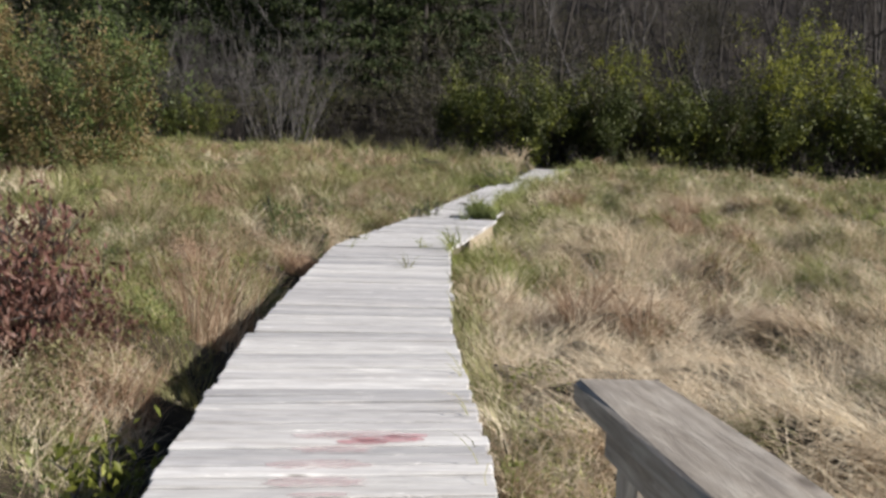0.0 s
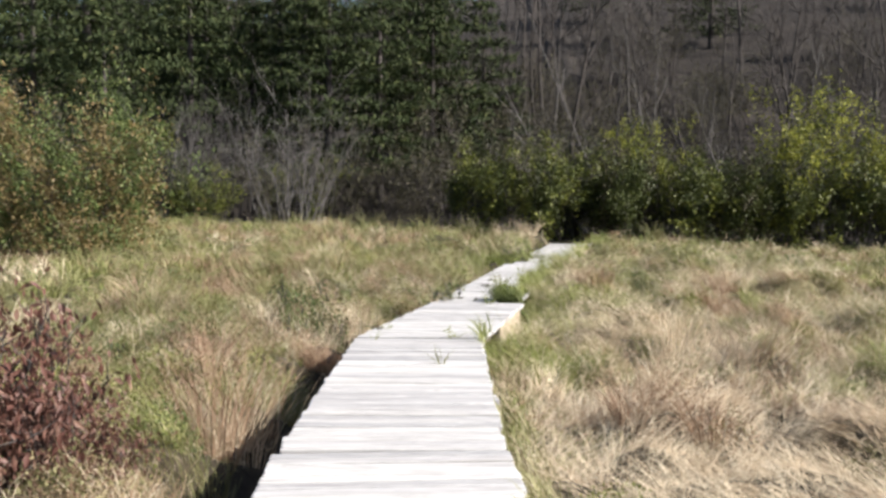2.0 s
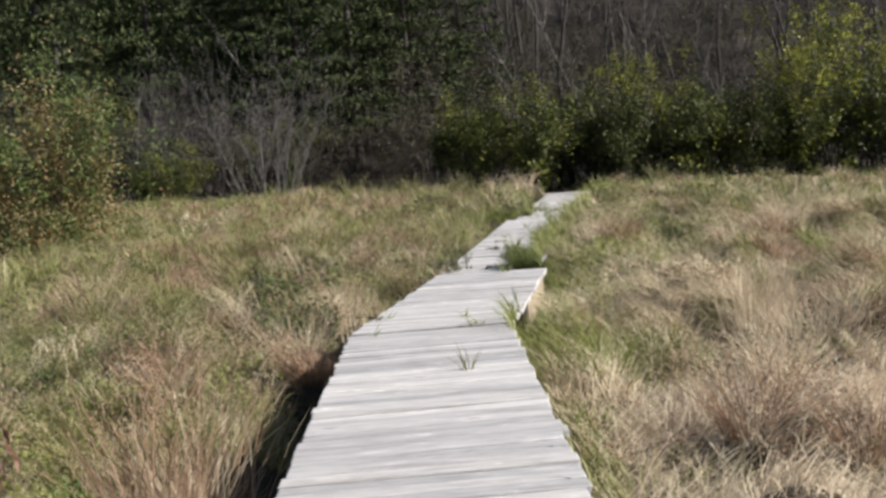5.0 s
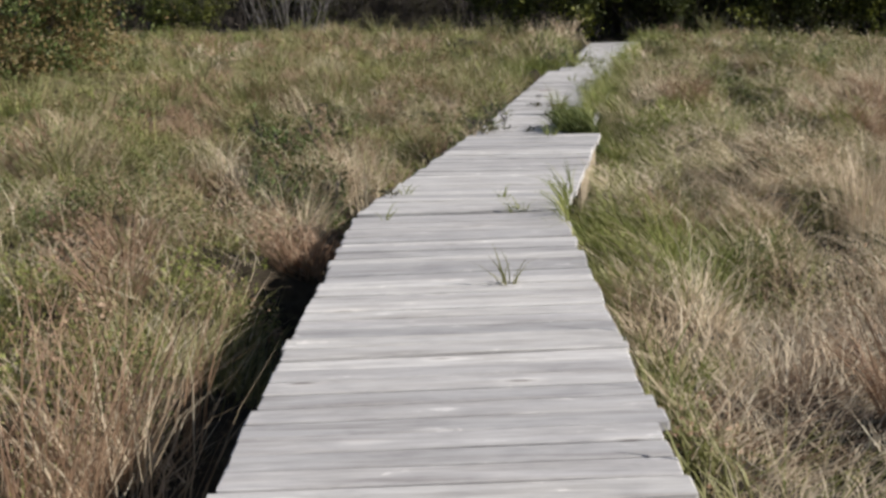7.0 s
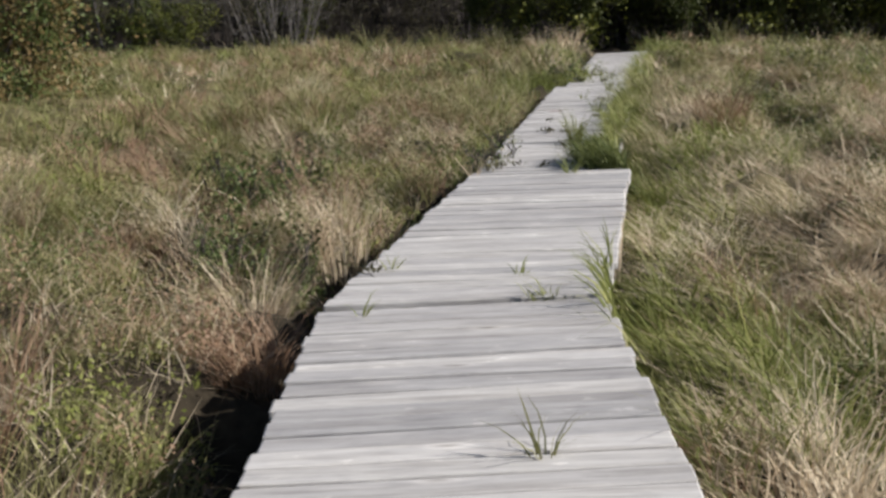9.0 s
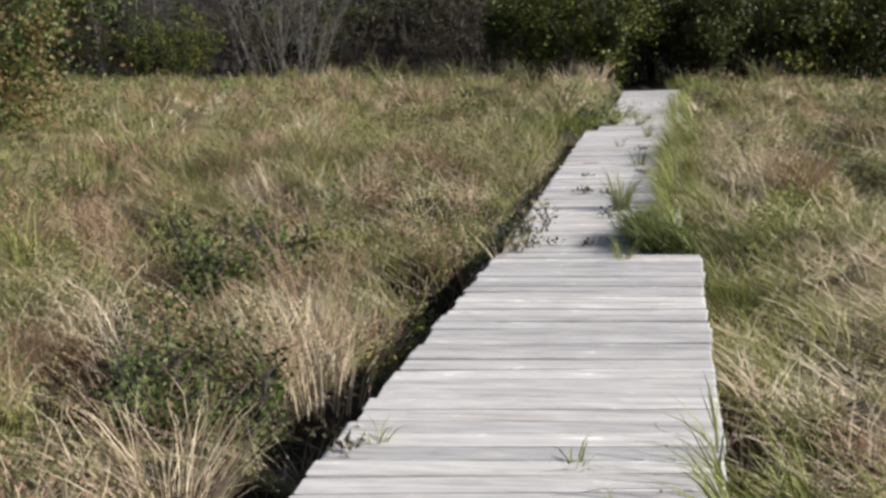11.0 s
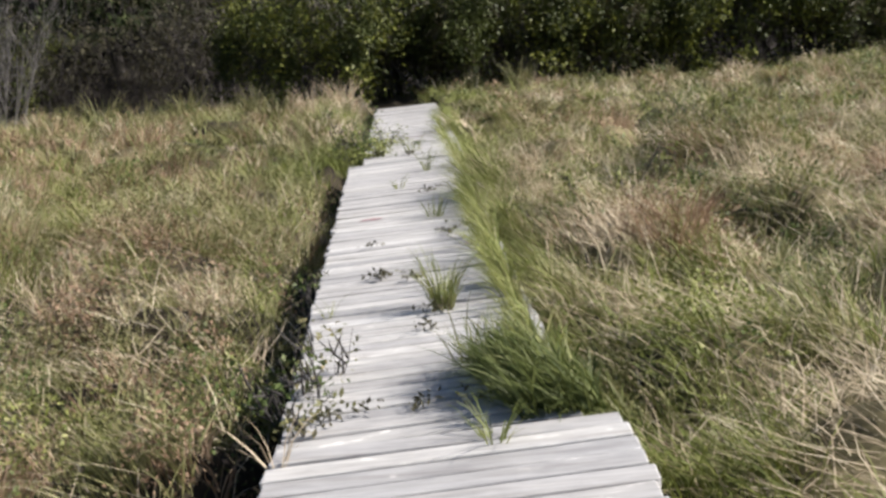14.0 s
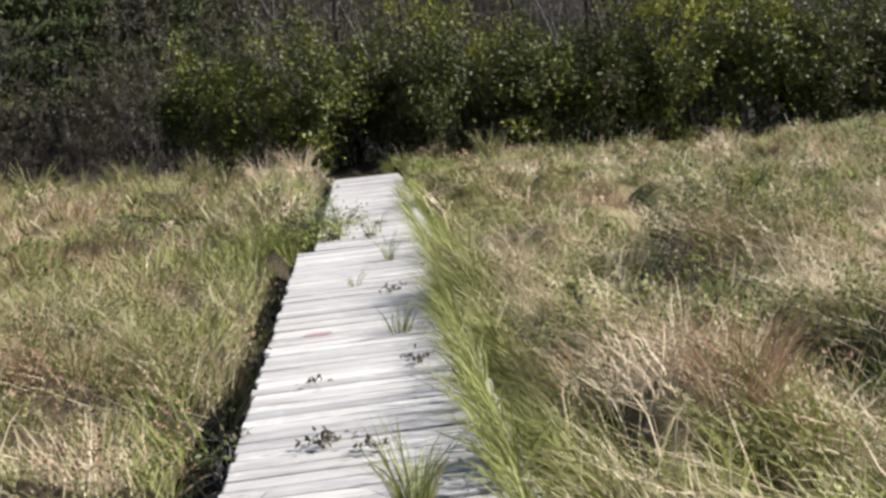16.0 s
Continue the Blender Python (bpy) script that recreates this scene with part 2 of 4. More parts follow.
def box(w, d, h, bev=0.004, jitter=0.0, cuts=0):
    bm = bmesh.new()
    bmesh.ops.create_cube(bm, size=1)
    bmesh.ops.scale(bm, vec=(w, d, h), verts=bm.verts)
    if cuts:
        bmesh.ops.subdivide_edges(bm, edges=[e for e in bm.edges if abs(e.verts[0].co.x - e.verts[1].co.x) > w * 0.5], cuts=cuts)
    if bev:
        bmesh.ops.bevel(bm, geom=[e for e in bm.edges if e.calc_face_angle(0) > 0.5], offset=bev, segments=1, affect="EDGES")
    if jitter:
        for v in bm.verts:
            v.co += Vector((random.gauss(0, jitter), random.gauss(0, jitter * 0.5), random.gauss(0, jitter * 0.4)))
    return bm


GRID = np.random.default_rng(3).random((256, 256))


def vnoise(x, y, scale, seed=0):
    """Smooth value noise from 0 to 1."""
    x, y = np.asarray(x, float) / scale + seed * 17.3 + 100, np.asarray(y, float) / scale + seed * 31.7 + 100
    i, j = np.floor(x).astype(int), np.floor(y).astype(int)
    u, v = x - i, y - j
    u, v = u * u * (3 - 2 * u), v * v * (3 - 2 * v)
    g = lambda a, b: GRID[a % 256, b % 256]
    return (g(i, j) * (1 - u) + g(i + 1, j) * u) * (1 - v) + (g(i, j + 1) * (1 - u) + g(i + 1, j + 1) * u) * v


class Tubes:
    """Collects tapered tubes into one mesh."""

    def __init__(self):
        self.v, self.f, self.n = [], [], 0

    def add(self, pts, radii, sides=5):
        pts = np.asarray(pts, float)
        d = np.gradient(pts, axis=0)
        d /= np.linalg.norm(d, axis=1)[:, None] + 1e-9
        ref = np.where(np.abs(d[:, 2:3]) > 0.9, [[1.0, 0, 0]], [[0, 0, 1.0]])
        a = np.cross(d, ref)
        a /= np.linalg.norm(a, axis=1)[:, None] + 1e-9
        b = np.cross(d, a)
        ang = np.arange(sides) * 2 * np.pi / sides
        ring = pts[:, None] + np.asarray(radii)[:, None, None] * (a[:, None] * np.cos(ang)[None, :, None] + b[:, None] * np.sin(ang)[None, :, None])
        k = len(pts)
        self.v.append(ring.reshape(-1, 3))
        i = np.arange(k - 1)[:, None] * sides + np.arange(sides)[None]
        j = np.arange(k - 1)[:, None] * sides + (np.arange(sides)[None] + 1) % sides
        f1 = np.stack([i, j, j + sides], -1).reshape(-1, 3)
        f2 = np.stack([i, j + sides, i + sides], -1).reshape(-1, 3)
        self.f.append(np.concatenate([f1, f2]) + self.n)
        self.n += k * sides

    def mesh(self, name):
        return raw_mesh(name, np.concatenate(self.v), np.concatenate(self.f), smooth=True)


def leaves(name, pos, size, r, aspect=0.45, droop=0.0):
    """Folded leaves, each of two triangles bent along its rib, at the places given."""
    n = len(pos)
    d = r.normal(size=(n, 3)) + [0, 0, -droop]
    d /= np.linalg.norm(d, axis=1)[:, None]
    s = np.cross(d, r.normal(size=(n, 3)))
    s /= np.linalg.norm(s, axis=1)[:, None] + 1e-9
    up = np.cross(s, d)
    L = (size * r.uniform(0.6, 1.3, n))[:, None]
    tip, mid = pos + d * L, pos + d * L * 0.45
    a, b = mid + s * L * aspect * 0.5 + up * L * 0.08, mid - s * L * aspect * 0.5 + up * L * 0.08
    v = np.stack([pos, a, tip, b], 1).reshape(-1, 3)
    o = np.arange(n)[:, None] * 4
    f = np.concatenate([o + [[0, 1, 2]], o + [[0, 2, 3]]])
    return raw_mesh(name, v, f)


def blades(name, base, height, width, lean, ldir, r, curl=0.5, fine=True):
    """Bowed grass blades: base (n,3), height, width, lean (0 upright, 1 flat), lean direction."""
    n = len(base)
    dx, dy = np.cos(ldir), np.sin(ldir)
    face = r.uniform(0, np.pi, n)
    wx, wy = np.cos(face) * width * 0.5, np.sin(face) * width * 0.5
    th1 = lean * 1.1
    bow = curl * r.uniform(0.15, 1.0, n)
    way = lambda th, side: np.stack([dx * np.sin(th) - dy * side, dy * np.sin(th) + dx * side, np.cos(th)], 1)
    veer = r.normal(size=n) * 0.38
    m = base + way(th1, 0 * veer) * (height * 0.4)[:, None]
    q = m + way(np.clip(th1 + bow * 0.55, 0, 2.0), veer * 0.6) * (height * 0.35)[:, None]
    t = q + way(np.clip(th1 + bow * 1.15, 0, 2.5), veer * 1.4) * (height * 0.32)[:, None]
    w = np.stack([wx, wy, 0 * wx], 1)
    k = fine & (base[:, 1] < 21.5)
    e = ~k
    v = np.stack([base - w, base + w, m + w * 0.95, m - w * 0.95, q + w * 0.7, q - w * 0.7, t], 1)[k].reshape(-1, 3)
    o = np.arange(k.sum())[:, None] * 7
    f = np.concatenate([o + [[0, 1, 2]], o + [[0, 2, 3]], o + [[3, 2, 4]], o + [[3, 4, 5]], o + [[5, 4, 6]]])
    c = m * 0.4 + q * 0.6
    v2 = np.stack([base - w, base + w, c + w * 0.8, c - w * 0.8, t], 1)[e].reshape(-1, 3)
    o = np.arange(e.sum())[:, None] * 5 + len(v)
    f2 = np.concatenate([o + [[0, 1, 2]], o + [[0, 2, 3]], o + [[3, 2, 4]]])
    return raw_mesh(name, np.concatenate([v, v2]), np.concatenate([f, f2]))


# ---- ground ----
HOLLOWS = [(-2.6, 16.6, 0.5), (-2.55, 15.4, 0.42), (-3.0, 20.2, 0.55), (-3.1, 15.9, 0.4), (-1.9, 12.6, 0.3), (-4.6, 18.3, 0.5), (-3.6, 23.0, 0.5), (2.7, 19.3, 0.4), (3.0, 22.8, 0.5), (1.9, 14.1, 0.45), (1.0, 12.2, 0.30), (4.15, 26.0, 0.7), (2.6, 10.9, 0.35), (3.0, 12.6, 0.4), (-3.9, 13.2, 0.4), (1.0, 6.6, 0.3), (3.4, 17.5, 0.5), (6.4, 30.0, 0.8)]
EDGE_Y = [-3.0, 4.0, 7.6, 13.0, 13.6, 18.1, 18.6, 24.0, 28.9, 29.4, 32.0, 42.5]
EDGE_L = [-0.10, -0.73, -1.13, -1.38, -1.42, -0.78, -0.70, -0.23, 0.33, 0.5, 0.85, 2.0]
EDGE_R = [1.25, 0.63, 0.34, 0.06, 0.09, 0.58, 0.50, 1.18, 1.8, 1.85, 2.1, 3.4]


def deck_edges(y):
    """Left and right edge of the boardwalk at y."""
    return np.interp(y, EDGE_Y, EDGE_L), np.interp(y, EDGE_Y, EDGE_R)


def hollow(x, y):
    """1 in the wet hollows between the tussocks, 0 elsewhere."""
    h = np.zeros(np.shape(x))
    for a, b, r in HOLLOWS:
        h = np.maximum(h, np.clip(1.6 - 1.6 * np.hypot(x - a, y - b) / r, 0, 1))
    pits = vnoise(x, y, 0.62, 51) * 0.75 + vnoise(x, y, 0.27, 52) * 0.25
    return np.maximum(h, np.clip(9 * (pits - np.where(x < 0, 0.66, 0.735)), 0, 1) * np.clip((y - 4) / 3, 0, 1) * np.clip((25 - y) / 3, 0, 1) * np.clip(np.hypot((x - 2.5) / 2.6, (y - 7) / 5.0) - 0.6, 0, 1))


MOUNDS_AT = [(2.2, 22.5, 1.0, 0.12), (3.9, 24.6, 1.1, 0.40), (1.5, 20.6, 0.75, 0.10), (1.7, 24.6, 0.8, 0.22), (3.9, 19.2, 0.9, 0.34), (2.9, 17.9, 0.8, 0.3), (2.4, 27.0, 1.1, 0.36), (5.6, 22.4, 1.2, 0.4)]


def tussock(x, y, cell=0.95):
    """Domes of the sedge: height from 0 to 1, and the way out from the nearest dome's middle."""
    x, y = np.asarray(x, float), np.asarray(y, float)
    i, j = np.floor(x / cell).astype(int), np.floor(y / cell).astype(int)
    best, bx, by = np.zeros(np.shape(x)), np.zeros(np.shape(x)), np.zeros(np.shape(x))
    for di in (-1, 0, 1):
        for dj in (-1, 0, 1):
            a, b = (i + di) % 256, (j + dj) % 256
            dx = x - (i + di + GRID[a, b]) * cell
            dy = y - (j + dj + GRID[b, (a + 91) % 256]) * cell
            rad = 0.42 + 0.42 * GRID[(a + 57) % 256, (b + 23) % 256]
            d = np.hypot(dx, dy) / rad
            dome = np.clip(1 - d * d, 0, 1) * (0.45 + 0.55 * GRID[(a + 13) % 256, (b + 140) % 256])
            up = dome > best
            best, bx, by = np.where(up, dome, best), np.where(up, dx / rad, bx), np.where(up, dy / rad, by)
    return best, bx, by


def ground_z(x, y):
    x, y = np.asarray(x, float), np.asarray(y, float)
    l, r = deck_edges(y)
    out = np.maximum(np.maximum(l - x, x - r), 0)
    matted = np.clip(1.6 - 1.3 * np.hypot((x - 2.6) / 2.3, (y - 7.6) / 4.6), 0, 1)
    swell = 0.30 * (vnoise(x, y, 1.7) - 0.5) + 0.16 * (vnoise(x, y, 0.5, 1) - 0.5) + 0.16 * (vnoise(x, y, 4.0, 2) - 0.5)
    dome = tussock(x, y)[0] * np.where(x < (l + r) / 2, 0.36, 0.46) * (1 - 0.25 * matted)
    h = -0.60 + 0.06 * (x < l) + swell + dome
    for a, b, rad, top in MOUNDS_AT:
        h = h + top * np.clip(1.15 - (np.hypot(x - a, y - b) / rad) ** 2, 0, 1)
    h = h + 0.014 * np.clip(y - 14, 0, 32) - 0.03 * np.clip(x - 1, -12, 18) * np.clip((y - 18) / 20, 0, 1) - 0.3 * hollow(x, y)
    h = np.minimum(h, 0.12 + 0.016 * np.clip(y - 20, 0, 30))
    trench = np.where(x < (l + r) / 2, np.where(y < 13, 0.95, np.where((y > 15.5) & (y < 18.1), 0.7, 0.35)), 0.12)
    flat = np.clip(out / trench - 0.2, 0, 1)
    near = np.clip((44 - y) / 2, 0, 1)
    low = np.minimum(h - 0.2, np.where(y < 13, -0.78, -0.6) + 0.014 * np.clip(y - 14, 0, 32) * 0.4)
    h = h + (low - h) * (1 - flat) * near
    return h + 0.33 * np.clip(y - 55, 0, 80) * (1 + 0.3 * np.clip(x / 60, -1, 1))


def ground_sheet():
    def axis(lo, hi, step, far, k=18):
        mid = np.arange(lo, hi + 1e-6, step)
        tail = np.geomspace(step * 2, far, k)
        return np.concatenate([lo - tail[::-1], mid, hi + tail])
    xs, ys = axis(-12, 14, 0.14, 400), axis(-4, 42, 0.14, 500)
    X, Y = np.meshgrid(xs, ys)
    Z = ground_z(X, Y)
    nx = len(xs)
    i = (np.arange(len(ys) - 1)[:, None] * nx + np.arange(nx - 1)[None]).ravel()
    f = np.concatenate([np.stack([i, i + 1, i + nx + 1], 1), np.stack([i, i + nx + 1, i + nx], 1)])
    me = raw_mesh("ground", np.stack([X.ravel(), Y.ravel(), Z.ravel()], 1), f, smooth=True)
    me.materials.append(SOIL)
    me.materials.append(LITTER)
    me.materials.append(OLD_THATCH)
    fx, fy = X.ravel()[f[:, 0]], Y.ravel()[f[:, 0]]
    l, rt = deck_edges(fy)
    away = np.maximum(l - fx, fx - rt) > 3.2 + 1.2 * vnoise(fx, fy, 0.9, 57)
    me.polygons.foreach_set("material_index", np.where(fy > 46.5, 1, np.where(away | ((fy > 15) & (fx > rt + 0.3 + 0.3 * vnoise(fx, fy, 0.4, 58))), 2, 0)).astype(np.int32))
    return me


ground = part("ground", ground_sheet(), None)
tagged(ground, "dark peaty marsh ground rising to a wooded slope", "ground", kind="structure")

# ---- marsh grass ----


def kind_shares(x, y):
    """Shares of straw, olive, green and russet at a place."""
    l, rt = deck_edges(y)
    side = np.exp(-np.clip(x - rt, 0, 9) / 0.5) * (x > rt) + 0.5 * np.exp(-np.clip(l - x, 0, 9) / 0.5) * (x < l)
    g = 0.65 * vnoise(x, y, 2.1, 11) + 0.35 * vnoise(x, y, 0.8, 14)
    mat_patch = np.clip(1.6 - 1.2 * np.hypot((x - 2.4) / 2.4, (y - 7.2) / 5.0), 0, 1)
    right_straw = np.clip(1.3 - np.hypot((x - 3.2) / 2.0, (y - 12.0) / 3.0), 0, 1)
    straw = np.clip(0.35 + 1.2 * (vnoise(x, y, 1.2, 12) - 0.5), 0.05, 1) + 2.4 * mat_patch + 0.5 * right_straw
    olive = np.clip(0.55 + 1.1 * (g - 0.5), 0.05, 1) + 0.25 * (y > 16) - 0.4 * mat_patch
    green = np.clip(1.5 * (g - 0.52), 0, 1) + 0.9 * side + 0.25 * np.clip(1 - np.abs(x - 1.6 - 0.1 * (y - 18)) / 1.2, 0, 1) * (y > 18)
    green = green + 1.6 * np.clip(1.3 - np.hypot((x + 2.7) / 0.6, (y - 10.3) / 0.9), 0, 1)
    straw = straw + 1.2 * np.clip(1.3 - np.hypot((x + 2.6) / 0.9, (y - 5.6) / 2.0), 0, 1)
    russet = np.clip(2.6 * (vnoise(x, y, 0.9, 13) - np.where(x < 0, 0.52, 0.64)), 0, 0.9) + 0.9 * np.clip(1.2 - np.hypot((x - 1.5) / 0.7, (y - 11.0) / 1.4), 0, 1) + 1.2 * np.clip(1.2 - np.hypot((x - 1.75) / 0.35, (y - 20.7) / 0.6), 0, 1)
    leftward = np.clip((0.3 - x) / 1.0, 0, 1)
    straw = straw * (1 - 0.7 * leftward)
    russet = russet + 0.9 * mat_patch * np.clip(3 * (vnoise(x, y, 0.8, 19) - 0.45), 0, 1)
    russet = russet + 0.1 * leftward
    olive = olive * (0.85 + 0.2 * leftward)
    green = green + 0.05 * leftward + 0.35 * (x > 0.3) * np.clip((y - 13) / 3, 0, 1) + 0.1 * (y < 16) * (1 - mat_patch)
    w = np.clip(np.stack([straw, olive, green + 0.12, russet + 0.1], -1), 0.01, None) ** 1.6
    for k in range(4):
        w[..., k] *= np.exp(7.0 * (0.6 * vnoise(x, y, 0.75, 41 + k) + 0.4 * vnoise(x, y, 1.7, 46 + k) - 0.5))
    return w / w.sum(-1, keepdims=True)


def allowed(x, y, clear=1.0, wide=False):
    l, rt = deck_edges(y)
    gap = np.where(y < 9.0, 0.74, np.where(y < 13.2, 0.66, np.where(y < 15.5, 0.3, np.where(y < 18.1, 0.6, 0.16)))) * (0.7 + 0.6 * vnoise(x, y, 0.5, 9)) * clear
    inside = (np.abs(x) < 2.2 + 0.44 * y) & (y > 1.5) & ((y > 10.5) | (np.abs(x - 0.5) < 6.0))
    return (inside ^ wide) & ((x < l - gap) | (x > rt + 0.05)) & (hollow(x, y) < 0.5)


def marsh(zones, seed=21, tall=1.0, wide=False):
    r = np.random.default_rng(seed)
    got = {k: [] for k in range(4)}
    for x0, x1, y0, y1, per, count, width, radius in zones:
        n = int((x1 - x0) * (y1 - y0) * per)
        cx, cy = r.uniform(x0, x1, n), r.uniform(y0, y1, n)
        ok = allowed(cx, cy, 1.0, wide)
        cx, cy = cx[ok], cy[ok]
        n = len(cx)
        share = kind_shares(cx, cy)
        kind = (r.random(n)[:, None] > share.cumsum(1)[:, :3]).sum(1)
        size = np.clip(r.lognormal(0, 0.48, n), 0.4, 2.4)
        flat = np.clip(1.5 - 1.25 * np.hypot((cx - 2.3) / 2.1, (cy - 8.2) / 4.0), 0, 1)
        ht = (0.12 + 0.5 * vnoise(cx, cy, 0.8, 4) ** 1.8) * (0.65 + 0.5 * size) * (0.65 + 0.7 * vnoise(cx, cy, 1.9, 24)) * (1 + 0.18 * (kind == 3)) * tall * (1 - 0.45 * flat * (tall > 1))
        wind = 2.7 + 5.2 * (vnoise(cx, cy, 1.6, 7) - 0.5) + 0.35 * r.normal(size=n)
        fan = (r.random(n) < 0.16) & ((kind == 0) | (kind == 3)) & (flat < 0.35)
        ht = np.minimum(ht * (1 + (0.5 if tall == 1 else 0.1) * fan), 0.62 if tall == 1 else 0.7)
        comb = 0.32 + 0.9 * flat + 0.5 * (cx > 0.6) * (1 - fan)
        dome, ox, oy = tussock(cx, cy)
        ht = np.minimum(ht, np.where(cx > 0.3, 0.36, 0.52)) * np.where(cx < -0.5, np.where(cy > 16, 0.92, 0.68), 1.0)
        upright = np.where(fan, 0.75, 0.8 * r.random(n) ** 1.5)
        # blades
        t = np.repeat(np.arange(n), np.maximum((count * (0.5 + 0.5 * size)).astype(int), 4))
        m = len(t)
        a = r.uniform(0, 2 * np.pi, m)
        rad = np.sqrt(r.random(m)) * radius * size[t]
        x, y = cx[t] + np.cos(a) * rad, cy[t] + np.sin(a) * rad
        l, rt = deck_edges(y)
        ok = (x < l - 0.10) | (x > rt + 0.02)
        x, y, a, rad, t = x[ok], y[ok], a[ok], rad[ok], t[ok]
        m = len(t)
        k = rad / (radius * size[t])
        vx = np.cos(a) * k * 0.5 + np.cos(wind[t]) * comb[t] + ox[t] * 0.8 + r.normal(size=m) * 0.42
        vy = np.sin(a) * k * 0.5 + np.sin(wind[t]) * comb[t] + oy[t] * 0.8 + r.normal(size=m) * 0.42
        lean = np.clip(0.14 + 0.12 * (cx[t] > 0.3) + 0.40 * np.hypot(vx, vy) * (1.1 - upright[t]) + 0.4 * flat[t], 0, 1.1)
        h = ht[t] * r.uniform(0.6, 1.35, m) * (1.15 - 0.2 * k)
        base = np.stack([x, y, ground_z(x, y) - 0.02], 1)
        w = width * r.uniform(0.55, 1.45, m)
        for q in range(4):
            s = kind[t] == q
            got[q].append((base[s], h[s], w[s], lean[s], np.arctan2(vy, vx)[s]))
    return {q: [np.concatenate(c) for c in zip(*got[q])] for q in got}


ZONES = [(-5.5, 6.5, 1.5, 10.5, 9, 125, 0.0055, 0.17), (-6, 7, 10.5, 18, 8, 110, 0.006, 0.17), (-10.5, -6, 10.5, 18, 4, 70, 0.011, 0.2), (7, 11, 10.5, 18, 4, 70, 0.011, 0.2),
         (-5, 7.5, 18, 27, 7, 95, 0.0075, 0.18), (-14.5, -5, 18, 27, 3, 55, 0.015, 0.24), (7.5, 16, 18, 27, 3, 55, 0.015, 0.24), (-8, 12, 27, 35, 4.2, 60, 0.0115, 0.22), (-18, -8, 27, 35, 2.4, 42, 0.02, 0.3), (12, 20, 27, 35, 2.4, 42, 0.02, 0.3), (-22, 26, 35, 47, 2.6, 46, 0.018, 0.28)]
BIG_ZONES = [(-5.5, 6.5, 2.5, 10.5, 0.9, 210, 0.006, 0.30), (-6, 7, 10.5, 18, 0.9, 200, 0.0065, 0.32), (-5, 7.5, 18, 27, 0.8, 170, 0.008, 0.34), (-14, -5, 14, 27, 0.5, 110, 0.015, 0.4), (7.5, 16, 14, 27, 0.5, 110, 0.015, 0.4), (-20, 24, 27, 46, 0.3, 120, 0.017, 0.5)]
OUTER_ZONES = [(-22, 24, -12, 44, 3.0, 30, 0.042, 0.5)]
TUSSOCKS = marsh(ZONES)
OUTER = marsh(OUTER_ZONES, 23, 1.0, True)
MOUNDS = marsh(BIG_ZONES, 22, 1.55)
GRASS = {0: ("straw_grass", STRAW, "matted dry straw-coloured marsh grass"), 1: ("olive_grass", OLIVE, "olive green and brown tussocks of marsh sedge"),
         2: ("green_grass", GREEN, "fresh green marsh grass in patches"), 3: ("russet_grass", RUSSET, "reddish brown dried marsh weeds")}
for q, (name, material, label) in GRASS.items():
    both = [np.concatenate(c) for c in zip(TUSSOCKS[q], MOUNDS[q], OUTER[q])]
    tagged(part(name, blades(name, *both, np.random.default_rng(30 + q), 1.25), material), label, "grass", kind="stuff")


def thatch():
    """Old blades lying over one another between the tussocks."""
    r = np.random.default_rng(33)
    out = []
    for x0, x1, y0, y1, per, width in [(-5.5, 6.5, 1.5, 10.5, 420, 0.0055), (-6, 7, 10.5, 18, 330, 0.006), (-5, 7, 18, 27, 240, 0.0075)]:
        n = int((x1 - x0) * (y1 - y0) * per)
        x, y = r.uniform(x0, x1, n), r.uniform(y0, y1, n)
        ok = allowed(x, y, 0.8) & ((x > 0.2) | (r.random(n) < 0.5))
        x, y = x[ok], y[ok]
        n = len(x)
        ld = 2.7 + 5 * (vnoise(x, y, 1.5, 7) - 0.5) + 0.9 * r.normal(size=n)
        z = ground_z(x, y) + r.uniform(0.0, 0.14, n)
        out.append((np.stack([x, y, z], 1), r.uniform(0.2, 0.5, n), width * r.uniform(0.5, 1.3, n), r.uniform(0.85, 1.25, n), ld))
    c = [np.concatenate(v) for v in zip(*out)]
    return blades("thatch", *c, r, 0.3, False)


def wisps():
    """Single long dry stalks arching over the sedge."""
    r = np.random.default_rng(34)
    out = []
    for x0, x1, y0, y1, per, width in [(-5.5, 6.5, 2.0, 10.5, 70, 0.0045), (-6, 7, 10.5, 18, 60, 0.0048), (-5, 7.5, 18, 27, 44, 0.0055), (-20, 22, 27, 46, 6, 0.015)]:
        n = int((x1 - x0) * (y1 - y0) * per)
        x, y = r.uniform(x0, x1, n), r.uniform(y0, y1, n)
        ok = allowed(x, y, 1.1) & (vnoise(x, y, 0.7, 23) > 0.42)
        x, y = x[ok], y[ok]
        n = len(x)
        z = ground_z(x, y) + r.uniform(0.05, 0.2, n)
        out.append((np.stack([x, y, z], 1), r.uniform(0.24, 0.5, n), width * r.uniform(0.6, 1.2, n), r.uniform(0.1, 0.75, n), r.uniform(0, 6.283, n)))
    return blades("dry_stalks", *[np.concatenate(v) for v in zip(*out)], r, 1.6)


tagged(part("dry_stalks", wisps(), STRAW), "pale dry stalks arching over the sedge", "grass", kind="stuff")
tagged(part("thatch", thatch(), STRAW), "fallen dry grass lying between the tussocks", "grass", kind="stuff")


